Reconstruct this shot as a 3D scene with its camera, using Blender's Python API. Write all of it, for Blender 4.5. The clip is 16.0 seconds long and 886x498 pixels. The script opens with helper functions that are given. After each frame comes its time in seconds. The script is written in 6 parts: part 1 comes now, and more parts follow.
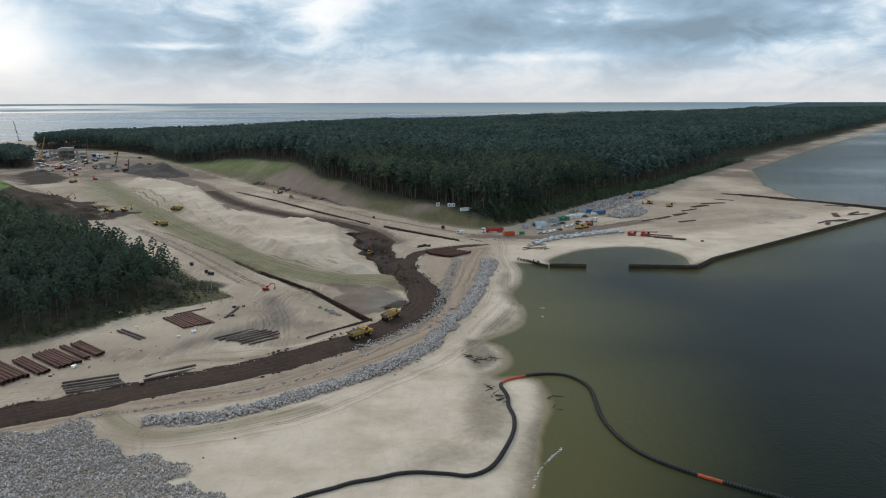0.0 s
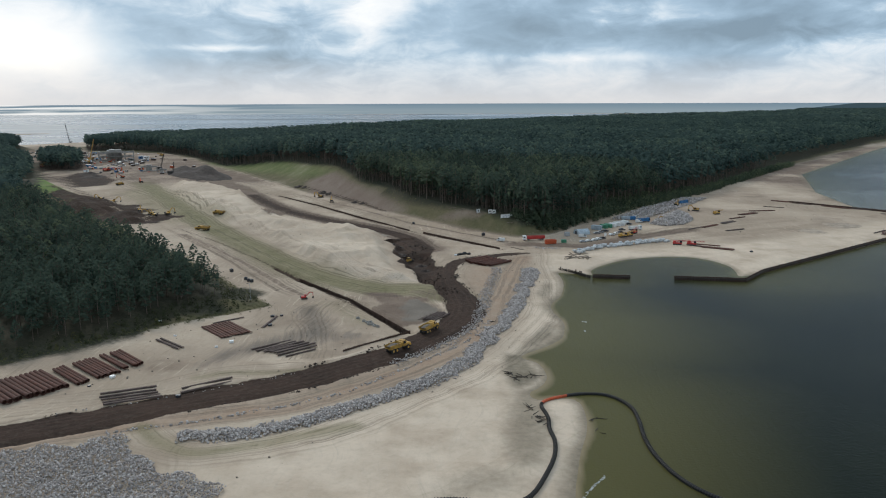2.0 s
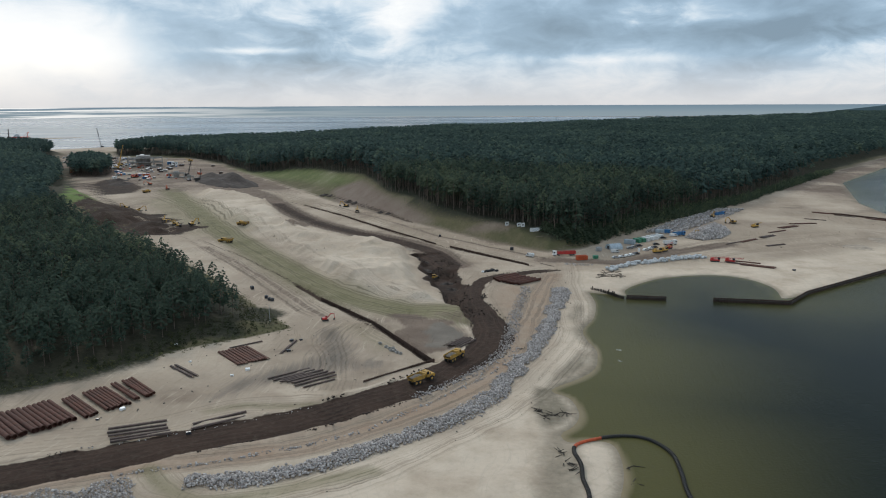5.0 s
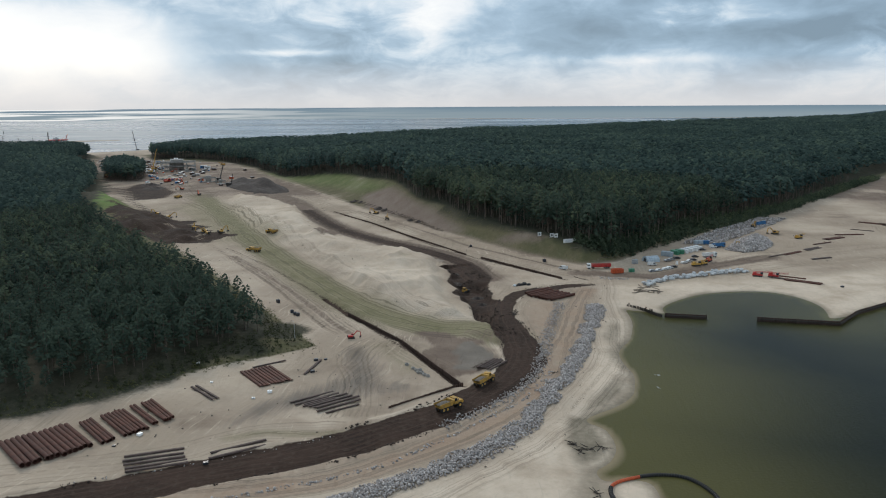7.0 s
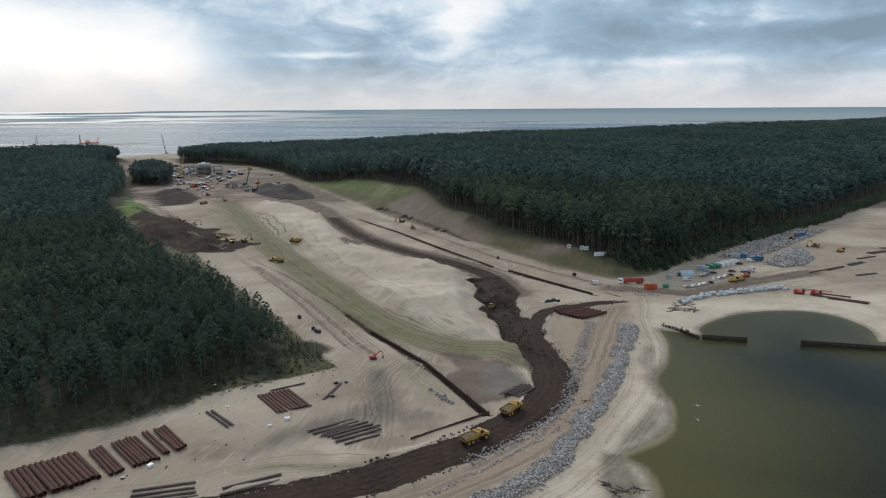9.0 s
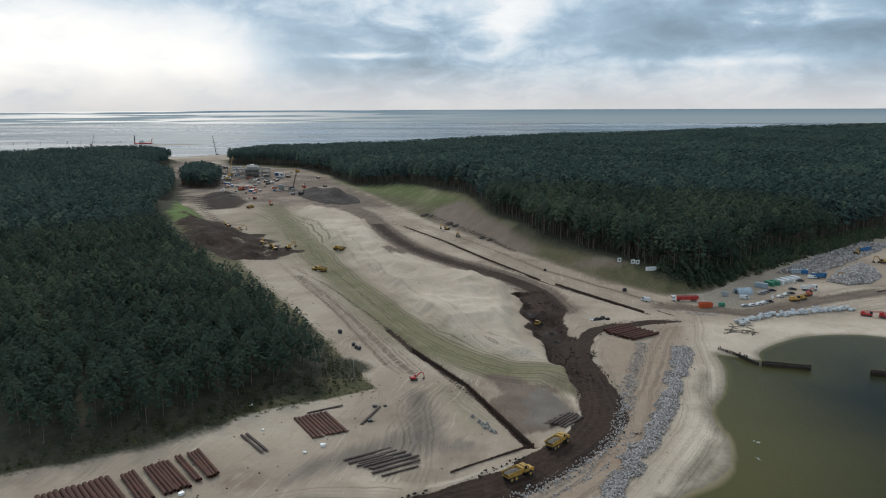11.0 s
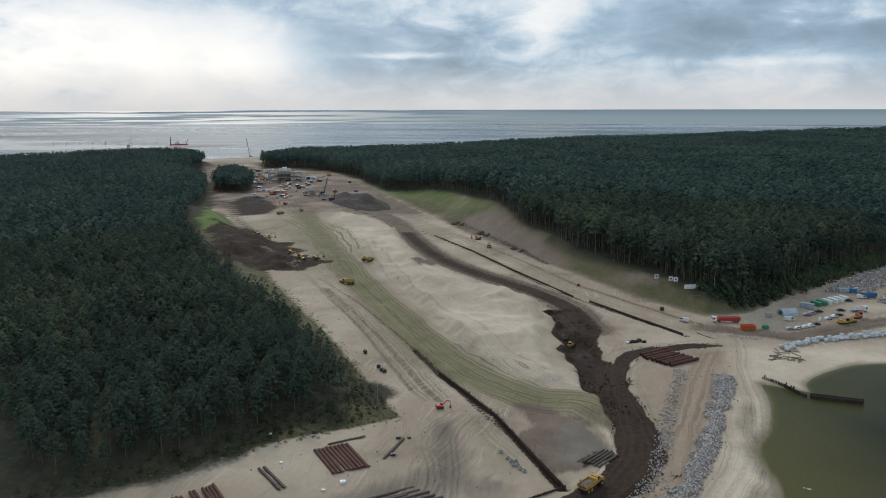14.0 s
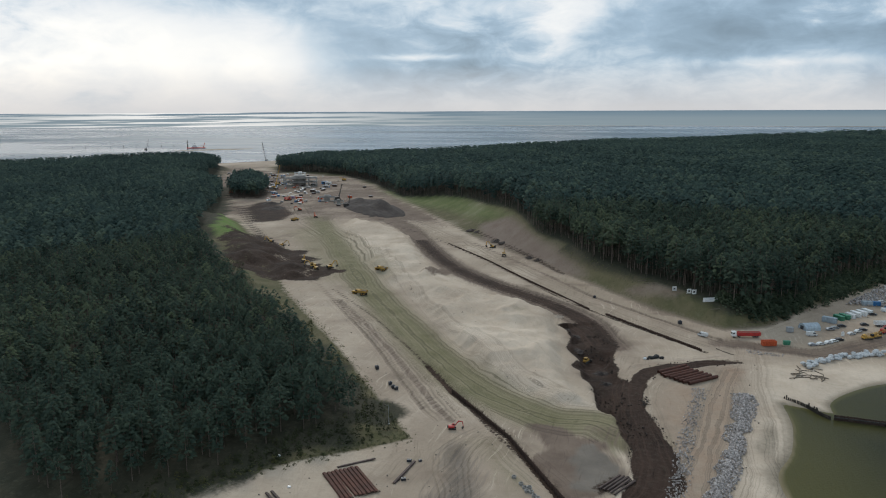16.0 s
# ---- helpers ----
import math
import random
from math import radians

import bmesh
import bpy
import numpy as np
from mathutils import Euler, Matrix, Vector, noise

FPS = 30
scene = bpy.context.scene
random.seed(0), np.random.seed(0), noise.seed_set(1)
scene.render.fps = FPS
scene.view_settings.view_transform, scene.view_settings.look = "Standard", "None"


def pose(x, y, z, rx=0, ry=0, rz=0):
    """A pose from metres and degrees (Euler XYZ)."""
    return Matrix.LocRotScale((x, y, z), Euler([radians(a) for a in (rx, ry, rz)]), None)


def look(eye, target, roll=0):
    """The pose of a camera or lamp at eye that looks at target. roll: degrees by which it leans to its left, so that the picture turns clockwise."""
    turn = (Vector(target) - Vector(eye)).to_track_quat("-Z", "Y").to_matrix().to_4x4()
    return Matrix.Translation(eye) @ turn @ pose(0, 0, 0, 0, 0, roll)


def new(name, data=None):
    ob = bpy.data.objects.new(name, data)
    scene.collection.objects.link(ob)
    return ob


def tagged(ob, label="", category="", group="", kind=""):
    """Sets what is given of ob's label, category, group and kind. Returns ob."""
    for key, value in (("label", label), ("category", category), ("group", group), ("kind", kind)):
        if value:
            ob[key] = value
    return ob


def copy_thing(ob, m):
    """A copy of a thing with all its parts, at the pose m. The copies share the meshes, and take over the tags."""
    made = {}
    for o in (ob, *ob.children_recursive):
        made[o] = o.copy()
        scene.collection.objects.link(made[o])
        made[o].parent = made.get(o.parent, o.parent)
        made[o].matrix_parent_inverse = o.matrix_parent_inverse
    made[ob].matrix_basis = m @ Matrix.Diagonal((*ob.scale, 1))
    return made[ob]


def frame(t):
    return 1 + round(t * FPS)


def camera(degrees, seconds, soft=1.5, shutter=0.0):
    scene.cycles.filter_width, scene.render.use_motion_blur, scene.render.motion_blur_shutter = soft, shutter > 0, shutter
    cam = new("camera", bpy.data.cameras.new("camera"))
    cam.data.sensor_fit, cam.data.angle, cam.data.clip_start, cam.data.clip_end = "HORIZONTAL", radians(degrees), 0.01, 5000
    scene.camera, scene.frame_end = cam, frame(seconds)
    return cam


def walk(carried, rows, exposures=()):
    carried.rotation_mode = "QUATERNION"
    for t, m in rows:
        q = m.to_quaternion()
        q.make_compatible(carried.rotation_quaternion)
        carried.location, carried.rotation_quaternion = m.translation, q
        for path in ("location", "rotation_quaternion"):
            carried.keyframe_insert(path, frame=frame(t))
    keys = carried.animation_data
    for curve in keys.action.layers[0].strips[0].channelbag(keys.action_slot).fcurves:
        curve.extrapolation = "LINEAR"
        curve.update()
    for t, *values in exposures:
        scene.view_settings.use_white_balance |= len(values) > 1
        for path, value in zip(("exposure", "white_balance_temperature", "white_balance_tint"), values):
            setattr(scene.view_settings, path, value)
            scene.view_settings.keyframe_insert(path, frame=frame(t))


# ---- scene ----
cam = camera(60.67, 16.0, soft=1.1)
PATH = [
    (0, (0.00, 0.00, 84.00), (-0.00, 98.10, 64.61), -0.14),
    (0.5, (-0.14, 1.44, 84.75), (-1.32, 99.55, 65.39), -0.16),
    (1, (-0.11, 3.12, 85.41), (-2.84, 101.19, 66.06), -0.14),
    (1.5, (-0.12, 4.83, 86.22), (-4.35, 102.85, 66.90), -0.13),
    (2, (0.03, 6.44, 86.95), (-5.27, 104.42, 67.68), -0.18),
    (2.5, (0.17, 8.21, 87.84), (-5.74, 106.17, 68.63), -0.18),
    (3, (0.17, 10.23, 88.69), (-6.26, 108.17, 69.53), -0.23),
    (3.5, (0.09, 12.77, 89.51), (-6.88, 110.68, 70.41), -0.23),
    (4, (-0.06, 15.67, 90.37), (-7.62, 113.54, 71.30), -0.24),
    (6.5, (-0.47, 31.46, 95.01), (-12.41, 128.93, 76.11), -0.34),
    (7, (-0.72, 34.46, 96.08), (-13.87, 131.79, 77.23), -0.37),
    (7.5, (-1.26, 38.34, 97.06), (-15.52, 135.52, 78.26), -0.36),
    (8, (-1.51, 41.68, 97.93), (-16.60, 138.75, 79.22), -0.36),
    (8.5, (-1.95, 45.17, 98.99), (-17.76, 142.14, 80.35), -0.37),
    (9, (-2.44, 48.29, 99.89), (-19.08, 145.13, 81.32), -0.36),
    (9.5, (-2.97, 51.37, 101.20), (-21.40, 147.89, 82.66), -0.34),
    (12, (-4.74, 66.48, 106.24), (-28.92, 161.73, 87.74), -0.18),
    (12.5, (-5.13, 68.96, 107.17), (-29.97, 164.04, 88.65), -0.17),
    (13, (-5.51, 71.07, 108.17), (-31.11, 165.94, 89.65), -0.15),
    (13.5, (-5.80, 73.04, 109.30), (-32.09, 167.73, 90.81), -0.13),
    (14, (-6.10, 74.86, 110.37), (-32.84, 169.42, 91.88), -0.15),
    (14.5, (-6.40, 76.68, 111.53), (-33.42, 171.17, 93.05), -0.14),
    (15, (-6.44, 78.26, 112.69), (-33.98, 172.61, 94.26), -0.19),
    (15.5, (-6.73, 80.27, 113.77), (-34.84, 174.47, 95.40), -0.24),
    (16, (-6.69, 81.64, 114.96), (-35.46, 175.65, 96.66), -0.28),
]
walk(cam, [(t, look(eye, target, roll)) for t, eye, target, roll in PATH], [(0, 0.0), (4, -0.02), (9, -0.07), (16, -0.15)])

# ---- light ----
SUN_AZ, SUN_EL = radians(-31), radians(33)      # measured clockwise from +y; the sun stands over the lagoon
world = bpy.data.worlds.new("sky")
scene.world = world
world.use_nodes = True
wn, wl = world.node_tree.nodes, world.node_tree.links
wn.clear()


def wnode(kind, **values):
    n = wn.new(kind)
    for k, v in values.items():
        n.inputs[k].default_value = v
    return n


def wmath(op, a, b=None, c=None, clamp=False):
    n = wn.new("ShaderNodeMath")
    n.operation, n.use_clamp = op, clamp
    for i, v in enumerate((a, b, c)):
        if v is None:
            continue
        if isinstance(v, (int, float)):
            n.inputs[i].default_value = v
        else:
            wl.new(v, n.inputs[i])
    return n.outputs[0]


def wramp(value, stops):
    n = wn.new("ShaderNodeValToRGB")
    e = n.color_ramp.elements
    while len(e) > 1:
        e.remove(e[-1])
    e[0].position, e[0].color = stops[0][0], (*stops[0][1], 1)
    for p, c in stops[1:]:
        e.new(p).color = (*c, 1)
    wl.new(value, n.inputs[0])
    return n.outputs[0]


def wmix(fac, a, b):
    n = wn.new("ShaderNodeMix")
    n.data_type = "RGBA"
    for sock, v in ((n.inputs[0], fac), (n.inputs[6], a), (n.inputs[7], b)):
        if isinstance(v, tuple):
            sock.default_value = (*v, 1)
        elif isinstance(v, (int, float)):
            sock.default_value = v
        else:
            wl.new(v, sock)
    return n.outputs[2]


tc = wn.new("ShaderNodeTexCoord")
sep = wn.new("ShaderNodeSeparateXYZ")
wl.new(tc.outputs["Generated"], sep.inputs[0])
dx, dy, dz = sep.outputs
# broken cloud: long banks low over the horizon, seen edge on
wide = wn.new("ShaderNodeMapping")
wide.inputs["Scale"].default_value = (5.5, 5.5, 13.0)
wl.new(tc.outputs["Generated"], wide.inputs[0])
big = wnode("ShaderNodeTexNoise", Scale=1.0, Detail=8.0, Roughness=0.52, Distortion=0.25)
wl.new(wide.outputs[0], big.inputs["Vector"])
fine = wnode("ShaderNodeTexNoise", Scale=3.0, Detail=8.0, Roughness=0.6, Distortion=0.5)
wl.new(wide.outputs[0], fine.inputs["Vector"])
cover = wmath("ADD", wmath("MULTIPLY", big.outputs[0], 0.75), wmath("MULTIPLY", fine.outputs[0], 0.52))
cover = wmath("SUBTRACT", cover, 0.085)
sx, sy, sz = math.sin(SUN_AZ) * math.cos(SUN_EL), math.cos(SUN_AZ) * math.cos(SUN_EL), math.sin(SUN_EL)


def cloud_bank(az, el, half_az, half_el, amount):
    """A grey bank (amount below 0) or a bright gap, in degrees of bearing and height, with edges torn by the noise."""
    c, s_ = math.cos(radians(az)), math.sin(radians(az))
    u = wmath("DIVIDE", wmath("SUBTRACT", wmath("MULTIPLY", dx, c), wmath("MULTIPLY", dy, s_)), math.sin(radians(half_az)))
    v = wmath("DIVIDE", wmath("SUBTRACT", dz, math.sin(radians(el))), math.sin(radians(half_el)))
    u = wmath("ADD", u, wmath("MULTIPLY", wmath("SUBTRACT", fine.outputs[0], 0.5), 1.1))
    v = wmath("ADD", v, wmath("MULTIPLY", wmath("SUBTRACT", big.outputs[0], 0.5), 1.6))
    d = wmath("ADD", wmath("MULTIPLY", u, u), wmath("MULTIPLY", v, v))
    return wmath("MULTIPLY", wmath("EXPONENT", wmath("MULTIPLY", d, -1.0)), amount)


for bank in ((-20, 4.6, 8, 2.0, -0.17), (-19, 2.5, 6, 0.9, -0.16), (-36, 7.4, 8, 1.0, -0.17), (4.5, 5.0, 7, 1.5, -0.17), (20, 4.5, 12, 4.0, -0.08), (-7, 4.5, 6, 3.0, 0.06), (9, 7.2, 5, 0.8, -0.09), (22, 7.6, 8, 0.9, -0.28), (18, 4.4, 8, 0.9, -0.21), (25, 5.8, 6, 1.0, -0.10),
             (-8, 6.4, 2.4, 3.0, 0.16), (-18.5, 3.7, 3.4, 0.24, 0.26), (12, 6.2, 4, 0.8, 0.13), (25, 3.5, 4, 0.5, 0.13), (6, 3.0, 7, 0.35, 0.13), (16, 5.6, 4, 0.4, 0.12),
             (-29, 3.0, 4, 1.8, 0.20), (-41, 3.2, 11, 4.2, 0.36), (-46, 9, 14, 5, 0.12)):
    cover = wmath("ADD", cover, cloud_bank(*bank))
nishita = wn.new("ShaderNodeTexSky")
nishita.sky_type, nishita.sun_disc = "NISHITA", False
nishita.sun_elevation, nishita.sun_rotation = SUN_EL, SUN_AZ
blue = wn.new("ShaderNodeVectorMath")
blue.operation = "SCALE"
wl.new(nishita.outputs[0], blue.inputs[0])
blue.inputs["Scale"].default_value = 0.05
cloud = wramp(cover, [(0.22, (0.24, 0.34, 0.44)), (0.38, (0.33, 0.465, 0.60)), (0.48, (0.42, 0.575, 0.73)), (0.58, (0.64, 0.77, 0.89)), (0.72, (0.94, 0.985, 1.03)), (1.0, (1.25, 1.23, 1.18))])
sky = wmix(0.9, blue.outputs[0], cloud)
# pale warm band low over the horizon
low = wramp(dz, [(0.0, (0.8, 0.8, 0.8)), (0.022, (0.5, 0.5, 0.5)), (0.055, (0.0, 0.0, 0.0))])
sky = wmix(low, sky, (0.76, 0.74, 0.73))
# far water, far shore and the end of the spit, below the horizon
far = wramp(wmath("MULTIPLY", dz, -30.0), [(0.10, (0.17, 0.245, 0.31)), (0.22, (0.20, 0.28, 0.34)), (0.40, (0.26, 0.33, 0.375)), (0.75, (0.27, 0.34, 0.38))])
# sun glints painted into the far water's colour, white streaks toward the sun
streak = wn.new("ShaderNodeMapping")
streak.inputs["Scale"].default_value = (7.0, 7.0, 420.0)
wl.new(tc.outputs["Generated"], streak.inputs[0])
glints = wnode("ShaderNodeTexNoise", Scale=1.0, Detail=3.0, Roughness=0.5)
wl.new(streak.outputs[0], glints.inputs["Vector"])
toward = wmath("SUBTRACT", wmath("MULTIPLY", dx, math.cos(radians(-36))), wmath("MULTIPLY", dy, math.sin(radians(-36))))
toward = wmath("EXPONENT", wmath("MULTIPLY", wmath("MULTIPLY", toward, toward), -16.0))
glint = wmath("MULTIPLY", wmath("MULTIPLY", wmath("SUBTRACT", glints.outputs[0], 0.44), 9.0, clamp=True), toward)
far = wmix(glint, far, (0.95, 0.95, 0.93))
edge = wmath("ADD", wmath("SUBTRACT", dx, wmath("MULTIPLY", dy, 0.47)), wmath("MULTIPLY", wmath("ADD", dz, 0.0042), -9.0))
land = wmath("MULTIPLY", wmath("GREATER_THAN", edge, 0.0), wmath("GREATER_THAN", dy, 0.0))
far = wmix(land, far, (0.045, 0.075, 0.092))
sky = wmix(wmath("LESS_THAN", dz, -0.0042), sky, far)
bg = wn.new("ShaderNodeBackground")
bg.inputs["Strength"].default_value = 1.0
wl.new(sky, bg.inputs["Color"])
wo = wn.new("ShaderNodeOutputWorld")
wl.new(bg.outputs[0], wo.inputs[0])

sun = new("sun", bpy.data.lights.new("sun", "SUN"))
sun.data.energy, sun.data.angle, sun.data.color = 1.3, radians(10), (1.0, 0.95, 0.87)
sun.matrix_world = look((0, 0, 500), (-sx * 100, -sy * 100, 500 - sz * 100))

# ---- materials ----


def material(name):
    m = bpy.data.materials.new(name)
    m.use_nodes = True
    t = m.node_tree
    return m, t.nodes, t.links, t.nodes["Principled BSDF"]


def noise_node(nd, ln, coord, scale, detail=4.0, rough=0.55):
    n = nd.new("ShaderNodeTexNoise")
    n.inputs["Scale"].default_value, n.inputs["Detail"].default_value, n.inputs["Roughness"].default_value = scale, detail, rough
    ln.new(coord, n.inputs["Vector"])
    return n.outputs[0]


def mixed(nd, ln, fac, a, b, blend="MIX"):
    n = nd.new("ShaderNodeMix")
    n.data_type, n.blend_type = "RGBA", blend
    for sock, v in ((n.inputs[0], fac), (n.inputs[6], a), (n.inputs[7], b)):
        if isinstance(v, tuple):
            sock.default_value = (*v, 1)
        elif isinstance(v, (int, float)):
            sock.default_value = v
        else:
            ln.new(v, sock)
    return n.outputs[2]


def ramped(nd, ln, value, lo, hi):
    n = nd.new("ShaderNodeMapRange")
    n.inputs[1].default_value, n.inputs[2].default_value = lo, hi
    ln.new(value, n.inputs[0])
    return n.outputs[0]


def bumped(nd, ln, bsdf, height, strength, distance):
    b = nd.new("ShaderNodeBump")
    b.inputs["Strength"].default_value, b.inputs["Distance"].default_value = strength, distance
    ln.new(height, b.inputs["Height"])
    ln.new(b.outputs[0], bsdf.inputs["Normal"])


def plain(name, colour, rough=0.6, metal=0.0, vary=0.25, scale=3.0, second=None):
    """A painted or raw surface, with stains at two scales and slight relief."""
    m, nd, ln, b = material(name)
    c = nd.new("ShaderNodeTexCoord").outputs["Object"]
    n1, n2 = noise_node(nd, ln, c, scale, 5), noise_node(nd, ln, c, scale * 9, 3)
    dark = second or tuple(v * (1 - vary) * 0.8 for v in colour)
    col = mixed(nd, ln, ramped(nd, ln, n1, 0.35, 0.7), colour, dark)
    col = mixed(nd, ln, ramped(nd, ln, n2, 0.5, 0.9), col, tuple(v * (1 - vary) for v in colour))
    info = nd.new("ShaderNodeObjectInfo").outputs["Random"]
    hue = nd.new("ShaderNodeHueSaturation")
    ln.new(ramped(nd, ln, info, -1.5, 1.6), hue.inputs["Value"])
    hue.inputs["Value"].default_value = 1.0
    mr = nd.new("ShaderNodeMapRange")
    mr.inputs[3].default_value, mr.inputs[4].default_value = 0.85, 1.15
    ln.new(info, mr.inputs[0])
    ln.new(mr.outputs[0], hue.inputs["Value"])
    ln.new(col, hue.inputs["Color"])
    ln.new(hue.outputs[0], b.inputs["Base Color"])
    b.inputs["Roughness"].default_value, b.inputs["Metallic"].default_value = rough, metal
    bumped(nd, ln, b, n2, 0.25, 0.02)
    return m


def attribute(nd, name):
    a = nd.new("ShaderNodeAttribute")
    a.attribute_name = name
    return a.outputs["Fac"]


def ground_material():
    m, nd, ln, b = material("sandy_ground")
    c = nd.new("ShaderNodeTexCoord").outputs["Object"]
    n_big, n_mid, n_fine, n_grain = (noise_node(nd, ln, c, s, d, r) for s, d, r in ((0.012, 5, 0.6), (0.07, 6, 0.6), (0.5, 5, 0.65), (2.6, 3, 0.6)))
    # wheel and dozer tracks: noise drawn out along one way
    tracks = []
    for turn, stretch in ((0.55, 0.06), (-0.6, 0.045), (2.2, 0.06)):
        mp = nd.new("ShaderNodeMapping")
        mp.inputs["Rotation"].default_value = (0, 0, turn)
        mp.inputs["Scale"].default_value = (1.0, stretch, 1.0)
        bend = nd.new("ShaderNodeVectorMath")
        bend.operation = "MULTIPLY_ADD"
        bend.inputs[1].default_value = (22, 22, 0)
        nv = nd.new("ShaderNodeTexNoise")
        nv.inputs["Scale"].default_value = 0.02
        ln.new(c, nv.inputs["Vector"])
        ln.new(nv.outputs["Color"], bend.inputs[0])
        ln.new(c, bend.inputs[2])
        ln.new(bend.outputs[0], mp.inputs[0])
        tracks.append(noise_node(nd, ln, mp.outputs[0], 0.75, 5, 0.68))
    def product(a, b):
        n = nd.new("ShaderNodeMath")
        n.operation = "MULTIPLY"
        ln.new(a, n.inputs[0]), ln.new(b, n.inputs[1])
        return n.outputs[0]

    patchy = noise_node(nd, ln, c, 0.022, 3, 0.5)
    driven, smoothed = ramped(nd, ln, patchy, 0.46, 0.60), ramped(nd, ln, patchy, 0.54, 0.40)
    sand = mixed(nd, ln, ramped(nd, ln, n_mid, 0.36, 0.66), (0.42, 0.332, 0.252), (0.29, 0.220, 0.162))
    sand = mixed(nd, ln, ramped(nd, ln, n_big, 0.45, 0.62), sand, (0.35, 0.275, 0.203))
    graded = noise_node(nd, ln, c, 0.03, 4, 0.6)
    sand = mixed(nd, ln, ramped(nd, ln, graded, 0.53, 0.66), sand, (0.235, 0.176, 0.130))
    sand = mixed(nd, ln, product(ramped(nd, ln, tracks[0], 0.52, 0.68), driven), sand, (0.27, 0.212, 0.152))
    sand = mixed(nd, ln, product(ramped(nd, ln, tracks[1], 0.55, 0.68), smoothed), sand, (0.56, 0.46, 0.352))
    sand = mixed(nd, ln, product(ramped(nd, ln, tracks[1], 0.46, 0.32), driven), sand, (0.235, 0.18, 0.128))
    sand = mixed(nd, ln, ramped(nd, ln, n_fine, 0.58, 0.78), sand, (0.31, 0.245, 0.18))
    sand = mixed(nd, ln, ramped(nd, ln, n_grain, 0.58, 0.85), sand, (0.28, 0.22, 0.16))

    lane_v = nd.new("ShaderNodeCombineXYZ")
    bentlane = nd.new("ShaderNodeMath")
    bentlane.operation = "MULTIPLY_ADD"
    ln.new(n_mid, bentlane.inputs[0])
    bentlane.inputs[1].default_value = 4.0
    ln.new(attribute(nd, "lane"), bentlane.inputs[2])
    ln.new(bentlane.outputs[0], lane_v.inputs[0])
    ln.new(n_big, lane_v.inputs[1])
    ruts = noise_node(nd, ln, lane_v.outputs[0], 0.8, 4, 0.75)
    share = nd.new("ShaderNodeMath")
    share.operation = "MULTIPLY"
    ln.new(ramped(nd, ln, ruts, 0.47, 0.62), share.inputs[0]), ln.new(attribute(nd, "rut"), share.inputs[1])
    faint = nd.new("ShaderNodeMath")
    faint.operation = "MULTIPLY"
    ln.new(share.outputs[0], faint.inputs[0])
    faint.inputs[1].default_value = 0.6
    sand = mixed(nd, ln, faint.outputs[0], sand, (0.275, 0.215, 0.155))

    share_of = share.outputs[0]

    def over(col, name, colour, other, sharp=0.22, breakup=None, torn=0.7):
        """Lay another soil where its share of the ground is high, with a ragged edge."""
        fac, breakup = attribute(nd, name), breakup or n_fine
        add = nd.new("ShaderNodeMath")
        add.operation = "MULTIPLY_ADD"
        ln.new(breakup, add.inputs[0])
        add.inputs[1].default_value = torn
        add.inputs[2].default_value = -torn / 2
        tot = nd.new("ShaderNodeMath")
        ln.new(fac, tot.inputs[0]), ln.new(add.outputs[0], tot.inputs[1])
        share = ramped(nd, ln, tot.outputs[0], 0.5 - sharp, 0.5 + sharp)
        tone = mixed(nd, ln, ramped(nd, ln, n_mid, 0.35, 0.65), colour, other)
        tone = mixed(nd, ln, ramped(nd, ln, tracks[2], 0.55, 0.75), tone, tuple(v * 0.78 for v in colour))
        tone = mixed(nd, ln, share_of, tone, tuple(v * (1.35 if name == "dark" else 0.55) for v in other))
        return mixed(nd, ln, share, col, tone)

    col = over(sand, "pale", (0.66, 0.545, 0.425), (0.48, 0.38, 0.285), 0.45, n_mid, 0.9)
    col = over(col, "clay", (0.33, 0.225, 0.155), (0.38, 0.29, 0.215), 0.35)
    col = over(col, "olive", (0.160, 0.146, 0.072), (0.245, 0.212, 0.125), 0.42, ruts, 1.15)
    col = over(col, "brown", (0.150, 0.108, 0.082), (0.225, 0.168, 0.128), 0.26, tracks[1], 1.3)
    col = over(col, "ash", (0.150, 0.128, 0.105), (0.215, 0.182, 0.150), 0.3, tracks[0], 1.2)
    col = over(col, "grass", (0.088, 0.086, 0.040), (0.145, 0.12, 0.068), 0.35, n_mid, 1.0)
    col = over(col, "bare", (0.185, 0.135, 0.105), (0.225, 0.175, 0.14), 0.35)
    col = over(col, "lush", (0.100, 0.185, 0.034), (0.150, 0.175, 0.065), 0.35, n_mid, 0.9)
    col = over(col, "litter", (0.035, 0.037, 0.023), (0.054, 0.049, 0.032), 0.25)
    col = over(col, "dark", (0.022, 0.013, 0.009), (0.047, 0.028, 0.020), 0.13, None, 1.1)
    col = over(col, "wet", (0.24, 0.20, 0.145), (0.185, 0.155, 0.112), 0.5)
    ln.new(col, b.inputs["Base Color"])
    b.inputs["Roughness"].default_value = 0.95
    b.inputs["Specular IOR Level"].default_value = 0.15
    mixh = nd.new("ShaderNodeMath")
    mixh.operation = "MULTIPLY_ADD"
    ln.new(tracks[0], mixh.inputs[0])
    mixh.inputs[1].default_value = 0.25
    ln.new(n_fine, mixh.inputs[2])
    bumped(nd, ln, b, mixh.outputs[0], 0.6, 0.5)
    return m


